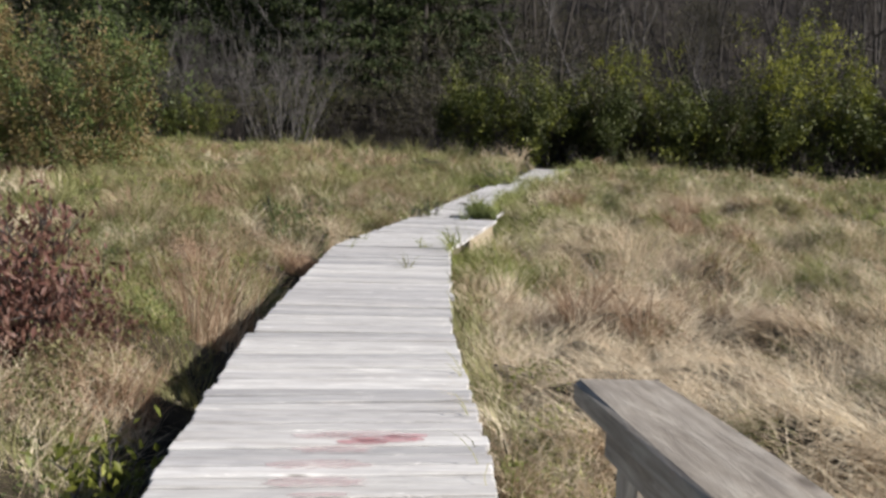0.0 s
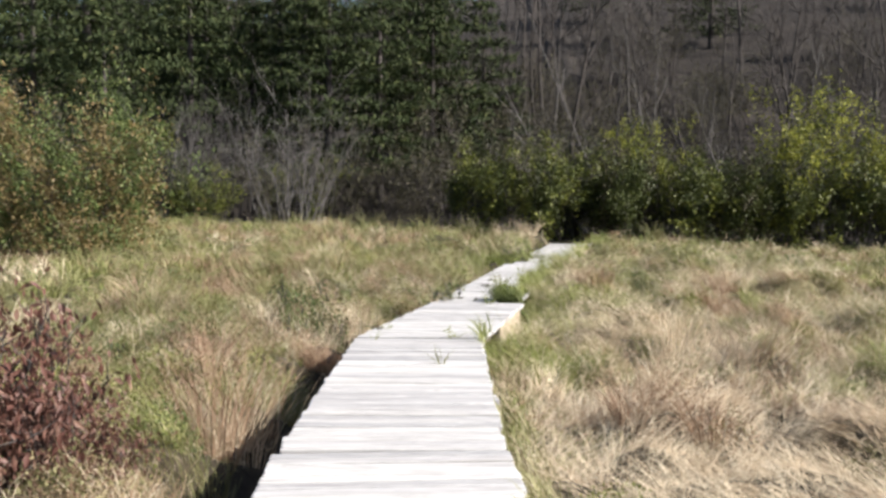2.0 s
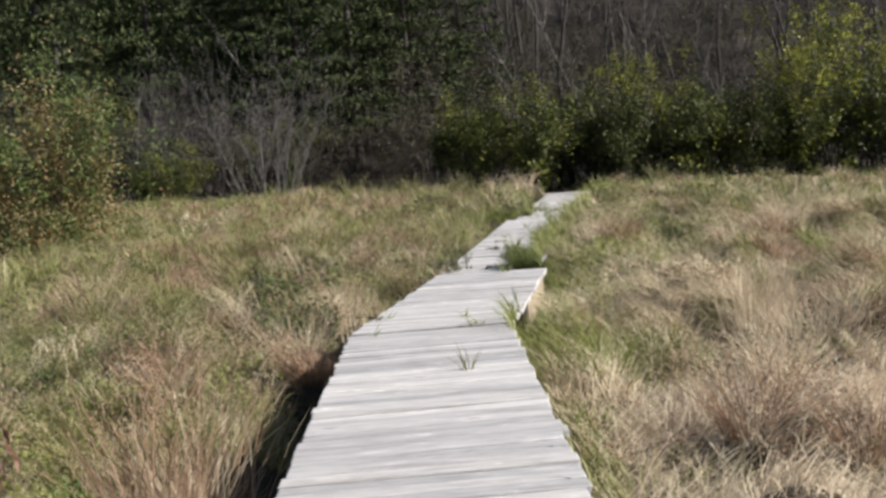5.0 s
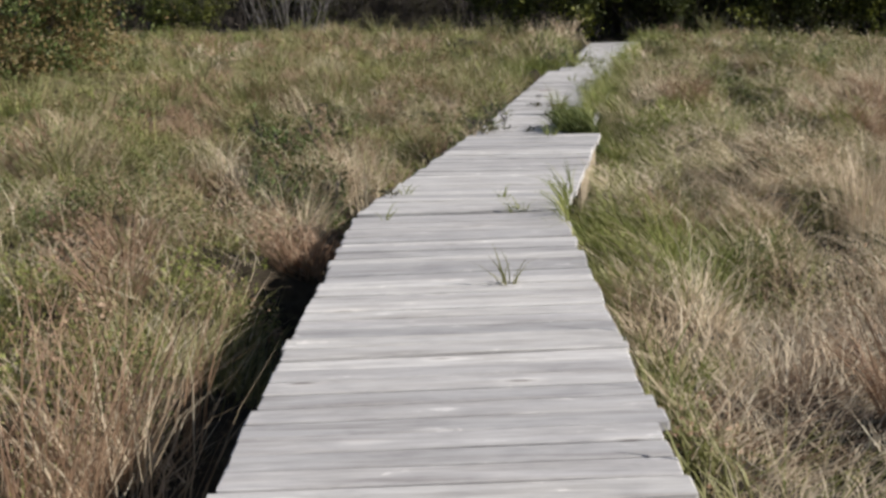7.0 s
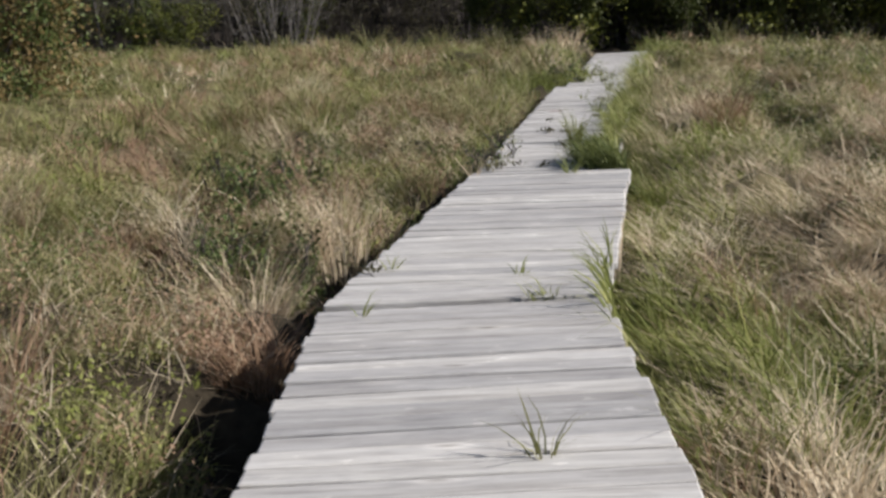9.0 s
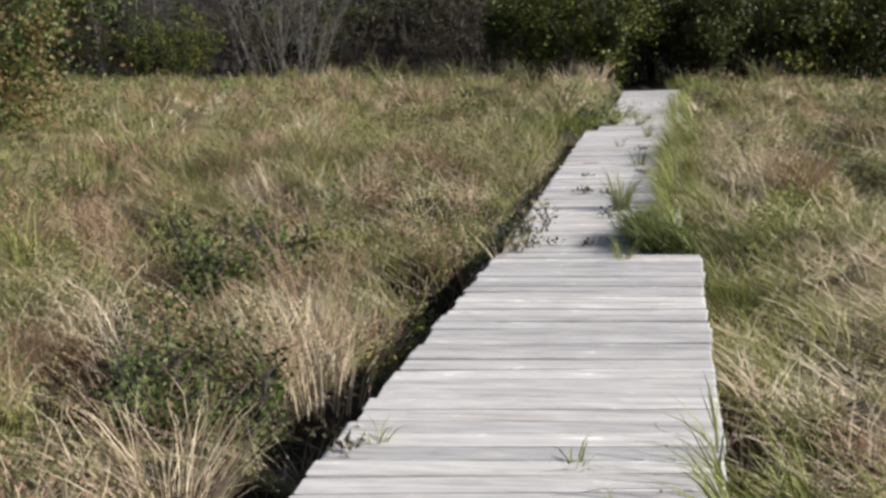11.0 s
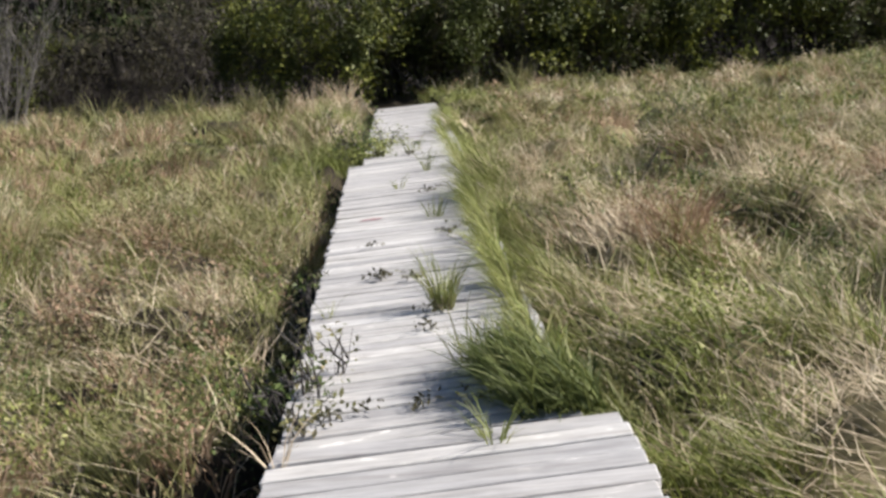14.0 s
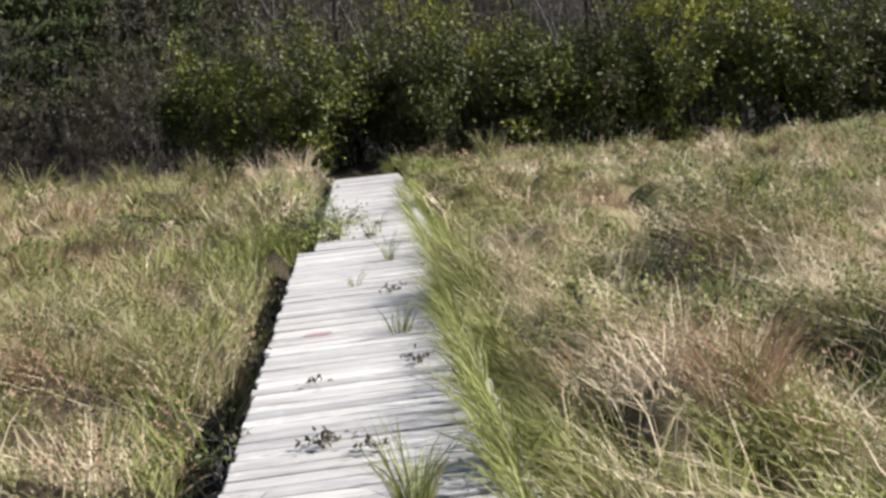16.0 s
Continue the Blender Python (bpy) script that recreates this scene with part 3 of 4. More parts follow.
def weed_leaves(share, seed):
    """Bushy weeds: leaves crowded on low domes that stand among the sedge."""
    r = np.random.default_rng(seed)
    P, S = [], []
    for x0, x1, y0, y1, per, count, size in [(-6, -0.3, 2, 18, 6.5, 250, 0.03), (0.3, 7, 9, 18, 0.9, 220, 0.026), (-6, 0.6, 18, 28, 4.6, 170, 0.034), (0.6, 8, 18, 28, 1.0, 170, 0.032), (-15, -6, 10, 28, 1.2, 90, 0.05), (8, 15, 12, 28, 0.7, 80, 0.05), (-22, 24, 28, 47, 0.8, 60, 0.07)]:
        n = int((x1 - x0) * (y1 - y0) * per * share)
        cx, cy = r.uniform(x0, x1, n), r.uniform(y0, y1, n)
        ok = allowed(cx, cy, 1.1) & (vnoise(cx, cy, 1.4, seed) > 0.36)
        cx, cy = cx[ok], cy[ok]
        wide, tall = r.uniform(0.12, 0.34, len(cx)), r.uniform(0.22, 0.56, len(cx))
        t = np.repeat(np.arange(len(cx)), (count * (wide / 0.23) ** 1.5).astype(int))
        a, k = r.uniform(0, 2 * np.pi, len(t)), np.sqrt(r.random(len(t)))
        x, y = cx[t] + np.cos(a) * k * wide[t], cy[t] + np.sin(a) * k * wide[t]
        l, rt = deck_edges(y)
        ok = (x < l - 0.08) | (x > rt + 0.03)
        x, y, t, k = x[ok], y[ok], t[ok], k[ok]
        z = ground_z(x, y) + 0.03 + tall[t] * (1.05 - 0.75 * k ** 2) * r.random(len(t)) ** 0.45
        P.append(np.stack([x, y, z], 1))
        S.append(np.full(len(x), size))
    return leaves("marsh_weeds", np.concatenate(P), np.concatenate(S), r, 0.5)


tagged(part("marsh_weeds", weed_leaves(0.5, 35), WEED), "bushy small-leaved olive weeds among the sedge", "weeds", kind="stuff")
tagged(part("marsh_weeds", weed_leaves(0.3, 36), LEAF_BUSH), "bushy dull green weeds among the sedge", "weeds", kind="stuff")
tagged(part("marsh_weeds", weed_leaves(0.28, 37), RUSSET), "bushy reddish brown autumn weeds among the sedge", "weeds", kind="stuff")

# ---- boardwalk ----


def plank_mesh(i, width, length, skew=0.0):
    random.seed(40 + i)
    bm = box(length, width, 0.04, 0.004, 0.0016, 3)
    for v in bm.verts:
        v.co.y += v.co.x * 1.42 * math.tan(radians(skew))
    me = bpy.data.meshes.new("plank")
    bm.to_mesh(me)
    bm.free()
    me.materials.append(WOOD)
    return me


def boardwalk_section(label, start, end, w0, w1, turn0, turn1, drop=0.0):
    """A run of cross planks on two stringers, from start to end along its middle."""
    a, b = Vector((*start, 0)), Vector((*end, 0))
    d = (b - a)
    n = int(d.length / 0.1425)
    yaw = math.atan2(d.y, d.x) - math.pi / 2
    root = tagged(new("boardwalk"), label, "boardwalk", "boardwalk sections", kind="structure")
    root.matrix_basis = Matrix.Translation((*start, drop)) @ Matrix.Rotation(yaw, 4, "Z")
    skew = (turn0 + turn1) / 2
    cuts = [plank_mesh(i, 0.1285, 1.0, skew) for i in range(8)]
    state = random.Random(int(abs(start[1]) * 100))
    random.seed(state.random())
    for i in range(n):
        k = (i + 0.5) / n
        w = w0 + (w1 - w0) * k + random.gauss(0, 0.011) + (0.035 if random.random() < 0.1 else 0)
        m = pose(random.gauss(0, 0.005), d.length * k, -0.02 + random.gauss(0, 0.003), random.gauss(0, 0.9), random.gauss(0, 0.2), turn0 + (turn1 - turn0) * k - skew + random.gauss(0, 0.25))
        ob = new("plank", cuts[random.randrange(8)])
        ob.parent = root
        ob.matrix_basis = m @ Matrix.Diagonal((w, d.length / n / 0.1425 * random.uniform(0.965, 1.0), 1, 1))
    for s in (-1, 1):
        part("stringer", box(d.length, 0.05, 0.16, 0.005), FRAMEWOOD, root, "dark stringer beam", pose(s * (min(w0, w1) / 2 - 0.14), d.length / 2, -0.128, 0, 0, 90))
    for y in np.arange(0.6, d.length, 2.4):
        for s in (-1, 1):
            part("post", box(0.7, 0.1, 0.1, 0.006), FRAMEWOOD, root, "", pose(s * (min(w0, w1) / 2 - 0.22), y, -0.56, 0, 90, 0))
    return root


random.seed(11)
boardwalk_section("sun-bleached grey plank boardwalk with faded red paint", (0.61, -2.6), (-0.40, 7.58), 1.36, 1.46, 6, 4)
boardwalk_section("sun-bleached grey plank boardwalk over dark marsh", (-0.405, 7.64), (-0.675, 13.38), 1.42, 1.42, 2.5, 1.5)
turning = boardwalk_section("grey plank boardwalk turning with a tan side board", (-0.662, 13.425), (-0.11, 17.92), 1.44, 1.38, 8, 1)
boardwalk_section("weathered plank boardwalk overgrown by weeds", (-0.16, 17.99), (1.02, 28.9), 1.26, 1.46, 2, 2, -0.02)
boardwalk_section("distant bleached plank boardwalk between tall grass", (1.18, 29.0), (2.66, 42.2), 1.38, 1.5, 0, 0, -0.015)
part("side_board", box(2.7, 0.035, 0.28, 0.005, 0.002, 4), FRESHWOOD, turning, "tan side board", pose(0.66, 3.05, -0.19, 0, 0, 91.0))


def smear(seed, w, d):
    """A worn coat of paint with a ragged outline, thin as it is."""
    r = random.Random(seed)
    n = 40
    ring = []
    for q in range(n):
        a, k = q * 2 * math.pi / n, r.uniform(0.75, 1.12)
        ring.append((math.copysign(abs(math.cos(a)) ** 0.8, math.cos(a)) * w * k, math.copysign(abs(math.sin(a)) ** 0.6, math.sin(a)) * d * r.uniform(0.85, 1.1)))
    v = [(0, 0, 0)] + [(x, y, 0) for x, y in ring]
    return raw_mesh("paint_mark", v, [(0, 1 + q, 1 + (q + 1) % n) for q in range(n)])


MARKS = [(0.12, 4.86, 0.17, 0.06, REDPAINT, "red"), (0.22, 4.93, 0.10, 0.04, REDPAINT, "red"), (0.02, 4.80, 0.12, 0.05, REDPAINT, "red"), (0.00, 4.93, 0.22, 0.06, PAINT, "faded pink"), (-0.14, 4.88, 0.18, 0.06, PAINT, "faded pink"),
         (-0.10, 4.66, 0.18, 0.06, PAINT, "faded pink"), (-0.13, 4.42, 0.22, 0.07, PAINT, "faded pink"), (-0.10, 4.18, 0.22, 0.07, PAINT, "faded pink"), (-0.06, 4.02, 0.13, 0.03, PAINT, "faded pink"),
         (0.14, 23.95, 0.11, 0.06, REDPAINT, "red"), (1.70, 32.6, 0.2, 0.1, PAINT, "faded pink"), (1.98, 33.0, 0.12, 0.08, PAINT, "faded pink"), (0.75, 22.1, 0.06, 0.03, REDPAINT, "red")]
for i, (x, y, w, d, m, word) in enumerate(MARKS):
    ob = part("paint_mark", smear(i, w, d), m, None, "", pose(x, y, 0.0075 if y < 18 else -0.0115, 0, 0, 10 if y < 7 else -4))
    tagged(ob, word + " worn paint mark on the boardwalk planks", "paint mark", "paint marks on the planks")

# ---- handrail ----
rail = tagged(new("handrail"), "weathered grey wooden handrail with square posts beside the boardwalk", "handrail")
rail.matrix_basis = pose(0.89, 2.123, 0, 0, 0, -79.0)
part("top_rail", box(3.1, 0.2, 0.058, 0.009, 0.004, 9), RAILWOOD, rail, "", pose(1.55, 0, 0.906))
part("side_rail", box(3.0, 0.04, 0.09, 0.005, 0.002, 4), RAILWOOD, rail, "", pose(1.60, -0.035, 0.832))
for x in (0.13, 2.4):
    part("post", box(1.52, 0.12, 0.14, 0.006, 0.002, 2), RAILWOOD, rail, "square post", pose(x, 0.046, 0.129, 0, 90, 0))

# ---- trees and shrubs ----


def grow(tubes, r, base, direction, length, radius, depth, spread, tips, segs=4, kids=4, bend=0.15, upward=0.1, low=0.3):
    d = np.array(direction, float)
    d /= np.linalg.norm(d)
    p = np.array(base, float)
    pts, rad = [p.copy()], [radius]
    for i in range(segs):
        d = d + r.normal(size=3) * bend + [0, 0, upward]
        d /= np.linalg.norm(d)
        p = p + d * length / segs
        pts.append(p.copy())
        rad.append(radius * (1 - 0.8 * (i + 1) / segs))
    tubes.add(pts, rad, 6 if radius > 0.05 else (4 if radius > 0.02 else 3))
    if depth == 0:
        tips.extend(pts[1:])
        return
    for i in range(kids):
        k = r.uniform(low, 1.0)
        j = min(int(k * segs), segs - 1)
        q = pts[j] + (pts[j + 1] - pts[j]) * (k * segs - j)
        nd = d + r.normal(size=3) * spread
        grow(tubes, r, q, nd, length * r.uniform(0.3, 0.6), max(radius * 0.45 * (1.1 - 0.5 * k), 0.008), depth - 1, spread, tips, max(segs - 2, 2), kids, bend * 1.2, upward)


def bare_tree(seed, height, radius, bark, lean=0.1):
    r = np.random.default_rng(seed)
    t, tips = Tubes(), []
    grow(t, r, (0, 0, -0.3), (r.normal() * lean, r.normal() * lean, 1), height, radius, 3, 0.55, tips, 5, 6, 0.07, 0.12)
    root = tagged(new("bare_tree"), "leafless grey tree with fine upright twigs", "tree", "bare trees at the wood's edge")
    part("trunk", t.mesh("trunk"), bark, root)
    return root


def shrub(seed, height, width, stems, leafmat, nleaf, size, bark, label, name="shrub", group="", depth=2, droop=0.0, leaf2=None, up=0.12, kids=4, split=0.55, aspect=0.5, skirt=0.0, single=False):
    """Many stems from one foot, with leaves on the outer twigs."""
    r = np.random.default_rng(seed)
    t, tips, grown = Tubes(), [], []
    for i in range(stems):
        a, k = r.uniform(0, 2 * np.pi), np.sqrt(r.random())
        b = (np.cos(a) * k * width * 0.2, np.sin(a) * k * width * 0.2, -0.15)
        d = (np.cos(a) * k * width * 0.5 / height, np.sin(a) * k * width * 0.5 / height, 1)
        grow(t, r, b, d, height * r.uniform(0.55, 1.0) * (1.05 - 0.25 * k), (0.008 if height > 0.6 else 0.003) + 0.007 * height / 2, depth, 0.6, tips, 5, kids, 0.1, up)
        if single:
            grown.append(t)
            t = Tubes()
    root = tagged(new(name), label, "shrub", group)
    for g in grown or [t]:
        part("stem" if single else "branchwork", g.mesh("stem"), bark, root)
    if nleaf:
        tp = np.array(tips)
        pos = tp[r.integers(0, len(tp), nleaf)] + r.normal(size=(nleaf, 3)) * size * 1.1
        low = r.random(nleaf) < skirt
        pos[low] *= np.stack([r.uniform(0.8, 1.05, low.sum())] * 2 + [r.random(low.sum())], 1)
        pos[:, 2] = np.maximum(pos[:, 2], 0.02)
        if leaf2:
            sel = vnoise(pos[:, 0] + 40, pos[:, 2] + pos[:, 1] + 40, 0.5, seed) > split
            part("crown", leaves("crown", pos[~sel], size, r, aspect, droop), leafmat, root)
            part("crown", leaves("crown", pos[sel], size, r, aspect, droop), leaf2, root, "crown of turning leaves")
        else:
            part("crown", leaves("crown", pos, size, r, aspect, droop), leafmat, root)
    return root


def conifer(seed, height):
    """A pine: trunk, whorls of limbs, and sprays of needles."""
    r = np.random.default_rng(seed)
    t, sp = Tubes(), []
    t.add([(0, 0, -0.5), (0.05, 0, height * 0.5), (0, 0.05, height)], [height * 0.018, height * 0.011, 0.01], 6)
    z = height * 0.12
    while z < height * 0.97:
        L = height * 0.26 * (1 - (z / height) ** 1.6) * r.uniform(0.75, 1.25) + 0.3
        for a in r.uniform(0, 6.28) + np.arange(5) * 1.257 + r.normal(size=5) * 0.3:
            e = np.array([np.cos(a), np.sin(a), 0])
            pts = [e * 0 + [0, 0, z], e * L * 0.5 + [0, 0, z - 0.04 * L], e * L + [0, 0, z + 0.08 * L]]
            t.add(pts, [0.03, 0.02, 0.006], 3)
            k = r.uniform(0.12, 1.05, int(38 * L))
            fan = r.normal(size=len(k)) * 0.2 * L * np.clip(k, 0.25, 0.8)
            q = e[None] * (k * L)[:, None] + np.stack([-e[1] * fan, e[0] * fan, r.normal(size=len(k)) * 0.05 + 0.05], 1)
            q[:, 2] += z - 0.02 * L + 0.07 * L * k * k - 0.12 * np.abs(fan)
            sp.append(q)
        z += r.uniform(0.75, 1.15) * (0.6 + 0.4 * height / 14)
    root = tagged(new("pine"), "dark green pine with layered boughs", "tree", "pines behind the wood's edge")
    part("trunk", t.mesh("trunk"), BARK, root)
    part("crown", leaves("crown", np.concatenate(sp), 0.42, r, aspect=0.26), NEEDLE, root)
    return root


def sapling(seed, height, lean):
    """A slender pale stem that leans to one side, with a few short twigs."""
    r = np.random.default_rng(seed)
    t, line = Tubes(), []
    grow(t, r, (0, 0, -0.3), (-lean, 0, 1), height, 0.05, 0, 0.5, line, 9, 0, 0.03, 0.0)
    root = tagged(new("sapling"), "thin pale leafless sapling leaning over the thicket", "tree", "leaning saplings at the wood's edge")
    part("trunk", t.mesh("trunk"), TWIG, root)
    for i in range(11):
        t = Tubes()
        grow(t, r, line[r.integers(2, 8)], (-lean + r.normal() * 0.7, r.normal() * 0.6, 1), height * r.uniform(0.1, 0.28), 0.018, 1, 0.5, [], 3, 2, 0.1)
        part("branch", t.mesh("branch"), TWIG, root)
    return root


def gz(x, y):
    return float(ground_z(x, y))


def plant(proto, x, y, rot, s=1.0):
    ob = copy_thing(proto, pose(x, y, gz(x, y), 0, 0, rot))
    ob.scale = (s, s, s)
    return ob


def set_down(ob, x, y, rot=0.0, z=None):
    ob.matrix_basis = pose(x, y, gz(x, y) if z is None else z, 0, 0, rot)
    return ob


R = random.Random(5)
# bare wood on the slope
proto = [bare_tree(20 + i, 7.5 + 1.1 * i, 0.085 + 0.012 * i, BARK if i % 3 else PALEBARK) for i in range(6)]
for i, ob in enumerate(proto):
    set_down(ob, -20 + 9 * i, 58 + 2 * i)
for i in range(215):
    y = 51.0 + 62 * R.random() ** 1.2
    x = R.uniform(-0.40, 0.50) * (y + 6)
    if x > -1 or y > 72:
        plant(proto[R.randrange(6)], x, y, R.uniform(0, 360), R.uniform(0.5, 1.15))
# pines, thickest to the left
pines = [conifer(60 + i, 12.0 + 2.5 * i) for i in range(3)]
for i, (x, y) in enumerate([(-19.2, 55), (-15.8, 58), (-10.5, 61)]):
    set_down(pines[i], x, y)
for x, y, s in [(-23.5, 57, 1.0), (-13.0, 60, 0.85), (-8.6, 57.5, 0.8), (-6.2, 59, 0.95), (-3.6, 61, 0.9), (-1.0, 63, 0.85), (-4.8, 66, 1.0)]:
    plant(pines[R.randrange(3)], x, y, R.uniform(0, 360), s)
for i in range(24):
    y = R.uniform(63, 105)
    plant(pines[R.randrange(3)], R.uniform(-0.46, -0.06) * y, y, R.uniform(0, 360), R.uniform(0.75, 1.2))
for x, y in [(17, 96), (31, 88), (8, 108), (40, 104)]:
    plant(pines[R.randrange(3)], x, y, R.uniform(0, 360), R.uniform(0.75, 0.9))
# thicket along the wood's edge
GREY = [shrub(80 + i, 4.8, 4.4, 24, None, 0, 0.1, (TWIG, PALEBARK)[i], "leafless silvery grey many-stemmed shrub", "bare_shrub", "bare shrubs at the wood's edge", kids=5, single=True) for i in range(2)]
set_down(GREY[0], -8.2, 45.2)
GREY[0].scale = (1.15, 1.15, 1.15)
set_down(GREY[1], -12.9, 48.0)
WILLOW = [shrub(90 + i, 3.9, 4.4, 14, LEAF_GREEN, 8500, 0.14, BARK, "dark green leafy shrub with glinting leaves", "leafy_shrub", "leafy shrubs at the wood's edge", leaf2=(LEAF_YELLOW, LEAF_YELLOW, LEAF_DARK)[i], split=(0.5, 0.62, 0.6)[i], skirt=0.1) for i in range(3)]
for i, (x, y) in enumerate([(1.1, 46.0), (3.2, 47.6), (5.6, 46.5)]):
    set_down(WILLOW[i], x, y)
LEAF_BRIGHT = blade_mat("bright_yellow_leaf", [(0.0, (0.08, 0.10, 0.012)), (0.6, (0.25, 0.26, 0.035)), (1.0, (0.44, 0.42, 0.09))], rough=0.5, spec=0.3)
YEL = shrub(97, 5.6, 4.2, 14, LEAF_BRIGHT, 8000, 0.13, BARK, "yellow-green leafy shrub at the wood's edge", "leafy_shrub", "leafy shrubs at the wood's edge", leaf2=LEAF_GREEN, split=0.62)
set_down(YEL, 13.0, 47)
BRUSH = [shrub(130 + i, 3.2, 4.0, 14, LEAF_DARK, 1500, 0.10, (PALEBARK, BARK)[i], "dark tangled brush with few leaves", "brush", "brush at the wood's edge", kids=5) for i in range(2)]
set_down(BRUSH[0], 3.2, 48.0)
set_down(BRUSH[1], 9.0, 48.5)
for i in range(34):
    x, y = -24 + 54 * (i + R.random()) / 34, R.uniform(47.0, 50)
    if -8.5 < x < -1.0:
        y = y + 4
    plant(BRUSH[1 if x < 0 else i % 2], x, y, R.uniform(0, 360), R.uniform(0.55, 1.6))
for i in range(26):
    x, y = -24 + 54 * (i + R.random()) / 26, R.uniform(48.5, 54)
    if not -8.5 < x < -1.0:
        plant(GREY[1 - (R.random() < 0.2)] if R.random() < 0.8 else WILLOW[R.randrange(3)], x, y, R.uniform(0, 360), R.uniform(0.75, 1.2))
for i in range(56):
    y = 54 + 34 * R.random()
    plant(BRUSH[1 if i % 3 else 0], R.uniform(-0.1, 0.5) * (y + 4), y, R.uniform(0, 360), R.uniform(0.9, 1.7))
for x, y, s in [(7.6, 46.6, 1.0), (9.4, 46.9, 1.05), (11.2, 46.4, 0.9), (14.6, 46.6, 1.1), (17.0, 46.6, 1.0), (19.6, 47, 1.0), (-12.6, 46.5, 0.6), (23.5, 47, 1.0)]:
    plant(WILLOW[R.randrange(3)], x, y, R.uniform(0, 360), s)
plant(YEL, 5.6, 48.4, 200, 0.78)
for x, y, k in [(3.3, 48.6, 5), (4.1, 49.2, 0), (4.6, 48.7, 3), (8.6, 49.5, 0)]:
    plant(proto[k], x, y, R.uniform(0, 360), R.uniform(0.7, 0.95))
for i, (x, y, h, lean) in enumerate([(5.2, 47.6, 10.5, 0.48), (3.8, 47.4, 7.5, 0.58), (9.9, 46.4, 6.6, 0.32), (6.3, 48.2, 9.0, 0.05), (7.1, 48.4, 9.5, 0.2), (12.0, 48.0, 8.5, -0.1), (14.8, 48.4, 9.0, 0.15), (-13.6, 46.4, 4.6, -0.1), (-14.6, 46.8, 5.0, 0.12), (-12.9, 46.2, 4.2, -0.2)]):
    set_down(sapling(150 + i, h, lean), x, y)
# large shrub in the marsh, turning from green to orange
BIG = shrub(101, 4.7, 6.2, 30, LEAF_BUSH, 30000, 0.12, BARK, "large rounded shrub with green and orange autumn leaves", "autumn_shrub", "autumn shrubs in the marsh", leaf2=LEAF_ORANGE, kids=5, skirt=0.5, split=0.52)
set_down(BIG, -10.9, 29.2)
BIG.scale = (0.8, 0.8, 0.76)
plant(BIG, -14.4, 30.0, 130, 0.82)
low = shrub(105, 2.3, 2.8, 14, LEAF_YELLOW, 4200, 0.09, BARK, "low bright green bush at the wood's edge", "leafy_shrub", "leafy shrubs at the wood's edge", leaf2=LEAF_GREEN, split=0.6)
set_down(low, -11.6, 45.4)
# dark red shrub close to the boardwalk
red = shrub(110, 1.4, 2.3, 30, LEAF_RED, 6200, 0.085, BARK, "dark red-leaved shrub beside the boardwalk", "red_shrub", "", droop=1.7, up=0.1, aspect=0.36, skirt=0.25)
set_down(red, -3.35, 7.9)
plant(red, -2.55, 7.75, 70, 0.5)
plant(red, -4.6, 8.6, 150, 0.8)
# dark rounded bushes between the tussocks
dome_bush = shrub(112, 0.62, 1.0, 16, LEAF_GREEN, 3600, 0.045, BARK, "low rounded dark green bush among the sedge", "marsh_bush", "dark bushes in the marsh", leaf2=LEAF_BUSH, up=0.05, skirt=0.4)
set_down(dome_bush, -2.25, 15.4, 0, -0.5)
for x, y, k in [(-2.9, 18.8, 1.25), (-3.75, 17.3, 0.9), (-2.5, 16.0, 0.7), (-4.5, 13.4, 0.9)]:
    plant(dome_bush, x, y, 90 * k, k).location.z = -0.5
# low bushes by the overgrown end
bush = shrub(115, 1.05, 2.5, 34, LEAF_BUSH, 11000, 0.042, PALEBARK, "low olive green bush beside the overgrown boardwalk", "low_bush", "", leaf2=GREEN, up=0.02, split=0.5, skirt=0.4)
set_down(bush, 2.15, 22.7)
bush.scale = (0.85, 0.9, 0.8)
plant(bush, 3.9, 25.2, 100, 0.75)
bush2 = shrub(116, 1.0, 1.5, 20, LEAF_BUSH, 2800, 0.055, BARK, "leafy green bush leaning over the boardwalk", "low_bush", "", leaf2=GREEN)
set_down(bush2, 0.5, 30.2)
plant(bush2, 0.85, 31.6, 80, 0.8)

# ---- plants on and along the boardwalk ----


def tuft(seed, n, height, width, radius, lean, material, label, ldir=None, name="grass_tuft"):
    r = np.random.default_rng(seed)
    a = r.uniform(0, 2 * np.pi, n)
    rad = np.sqrt(r.random(n)) * radius
    base = np.stack([np.cos(a) * rad, np.sin(a) * rad, np.full(n, -0.03)], 1)
    d = a if ldir is None else ldir + 0.7 * r.normal(size=n)
    me = blades(name, base, height * r.uniform(0.5, 1.15, n), width * r.uniform(0.6, 1.3, n), lean * r.uniform(0.3, 1.3, n), d, r, 0.9)
    return tagged(part(name, me, material), label, "grass", "grass tufts on the boardwalk")


def sprig(seed, stems, height, n, size, material, label, name="weed_sprig"):
    ob = shrub(seed, height, height * 1.2, stems, material, n, size, PALEBARK, label, name, "weeds on the boardwalk", depth=1, kids=3, aspect=0.45, single=True)
    ob["category"] = "weed"
    return ob


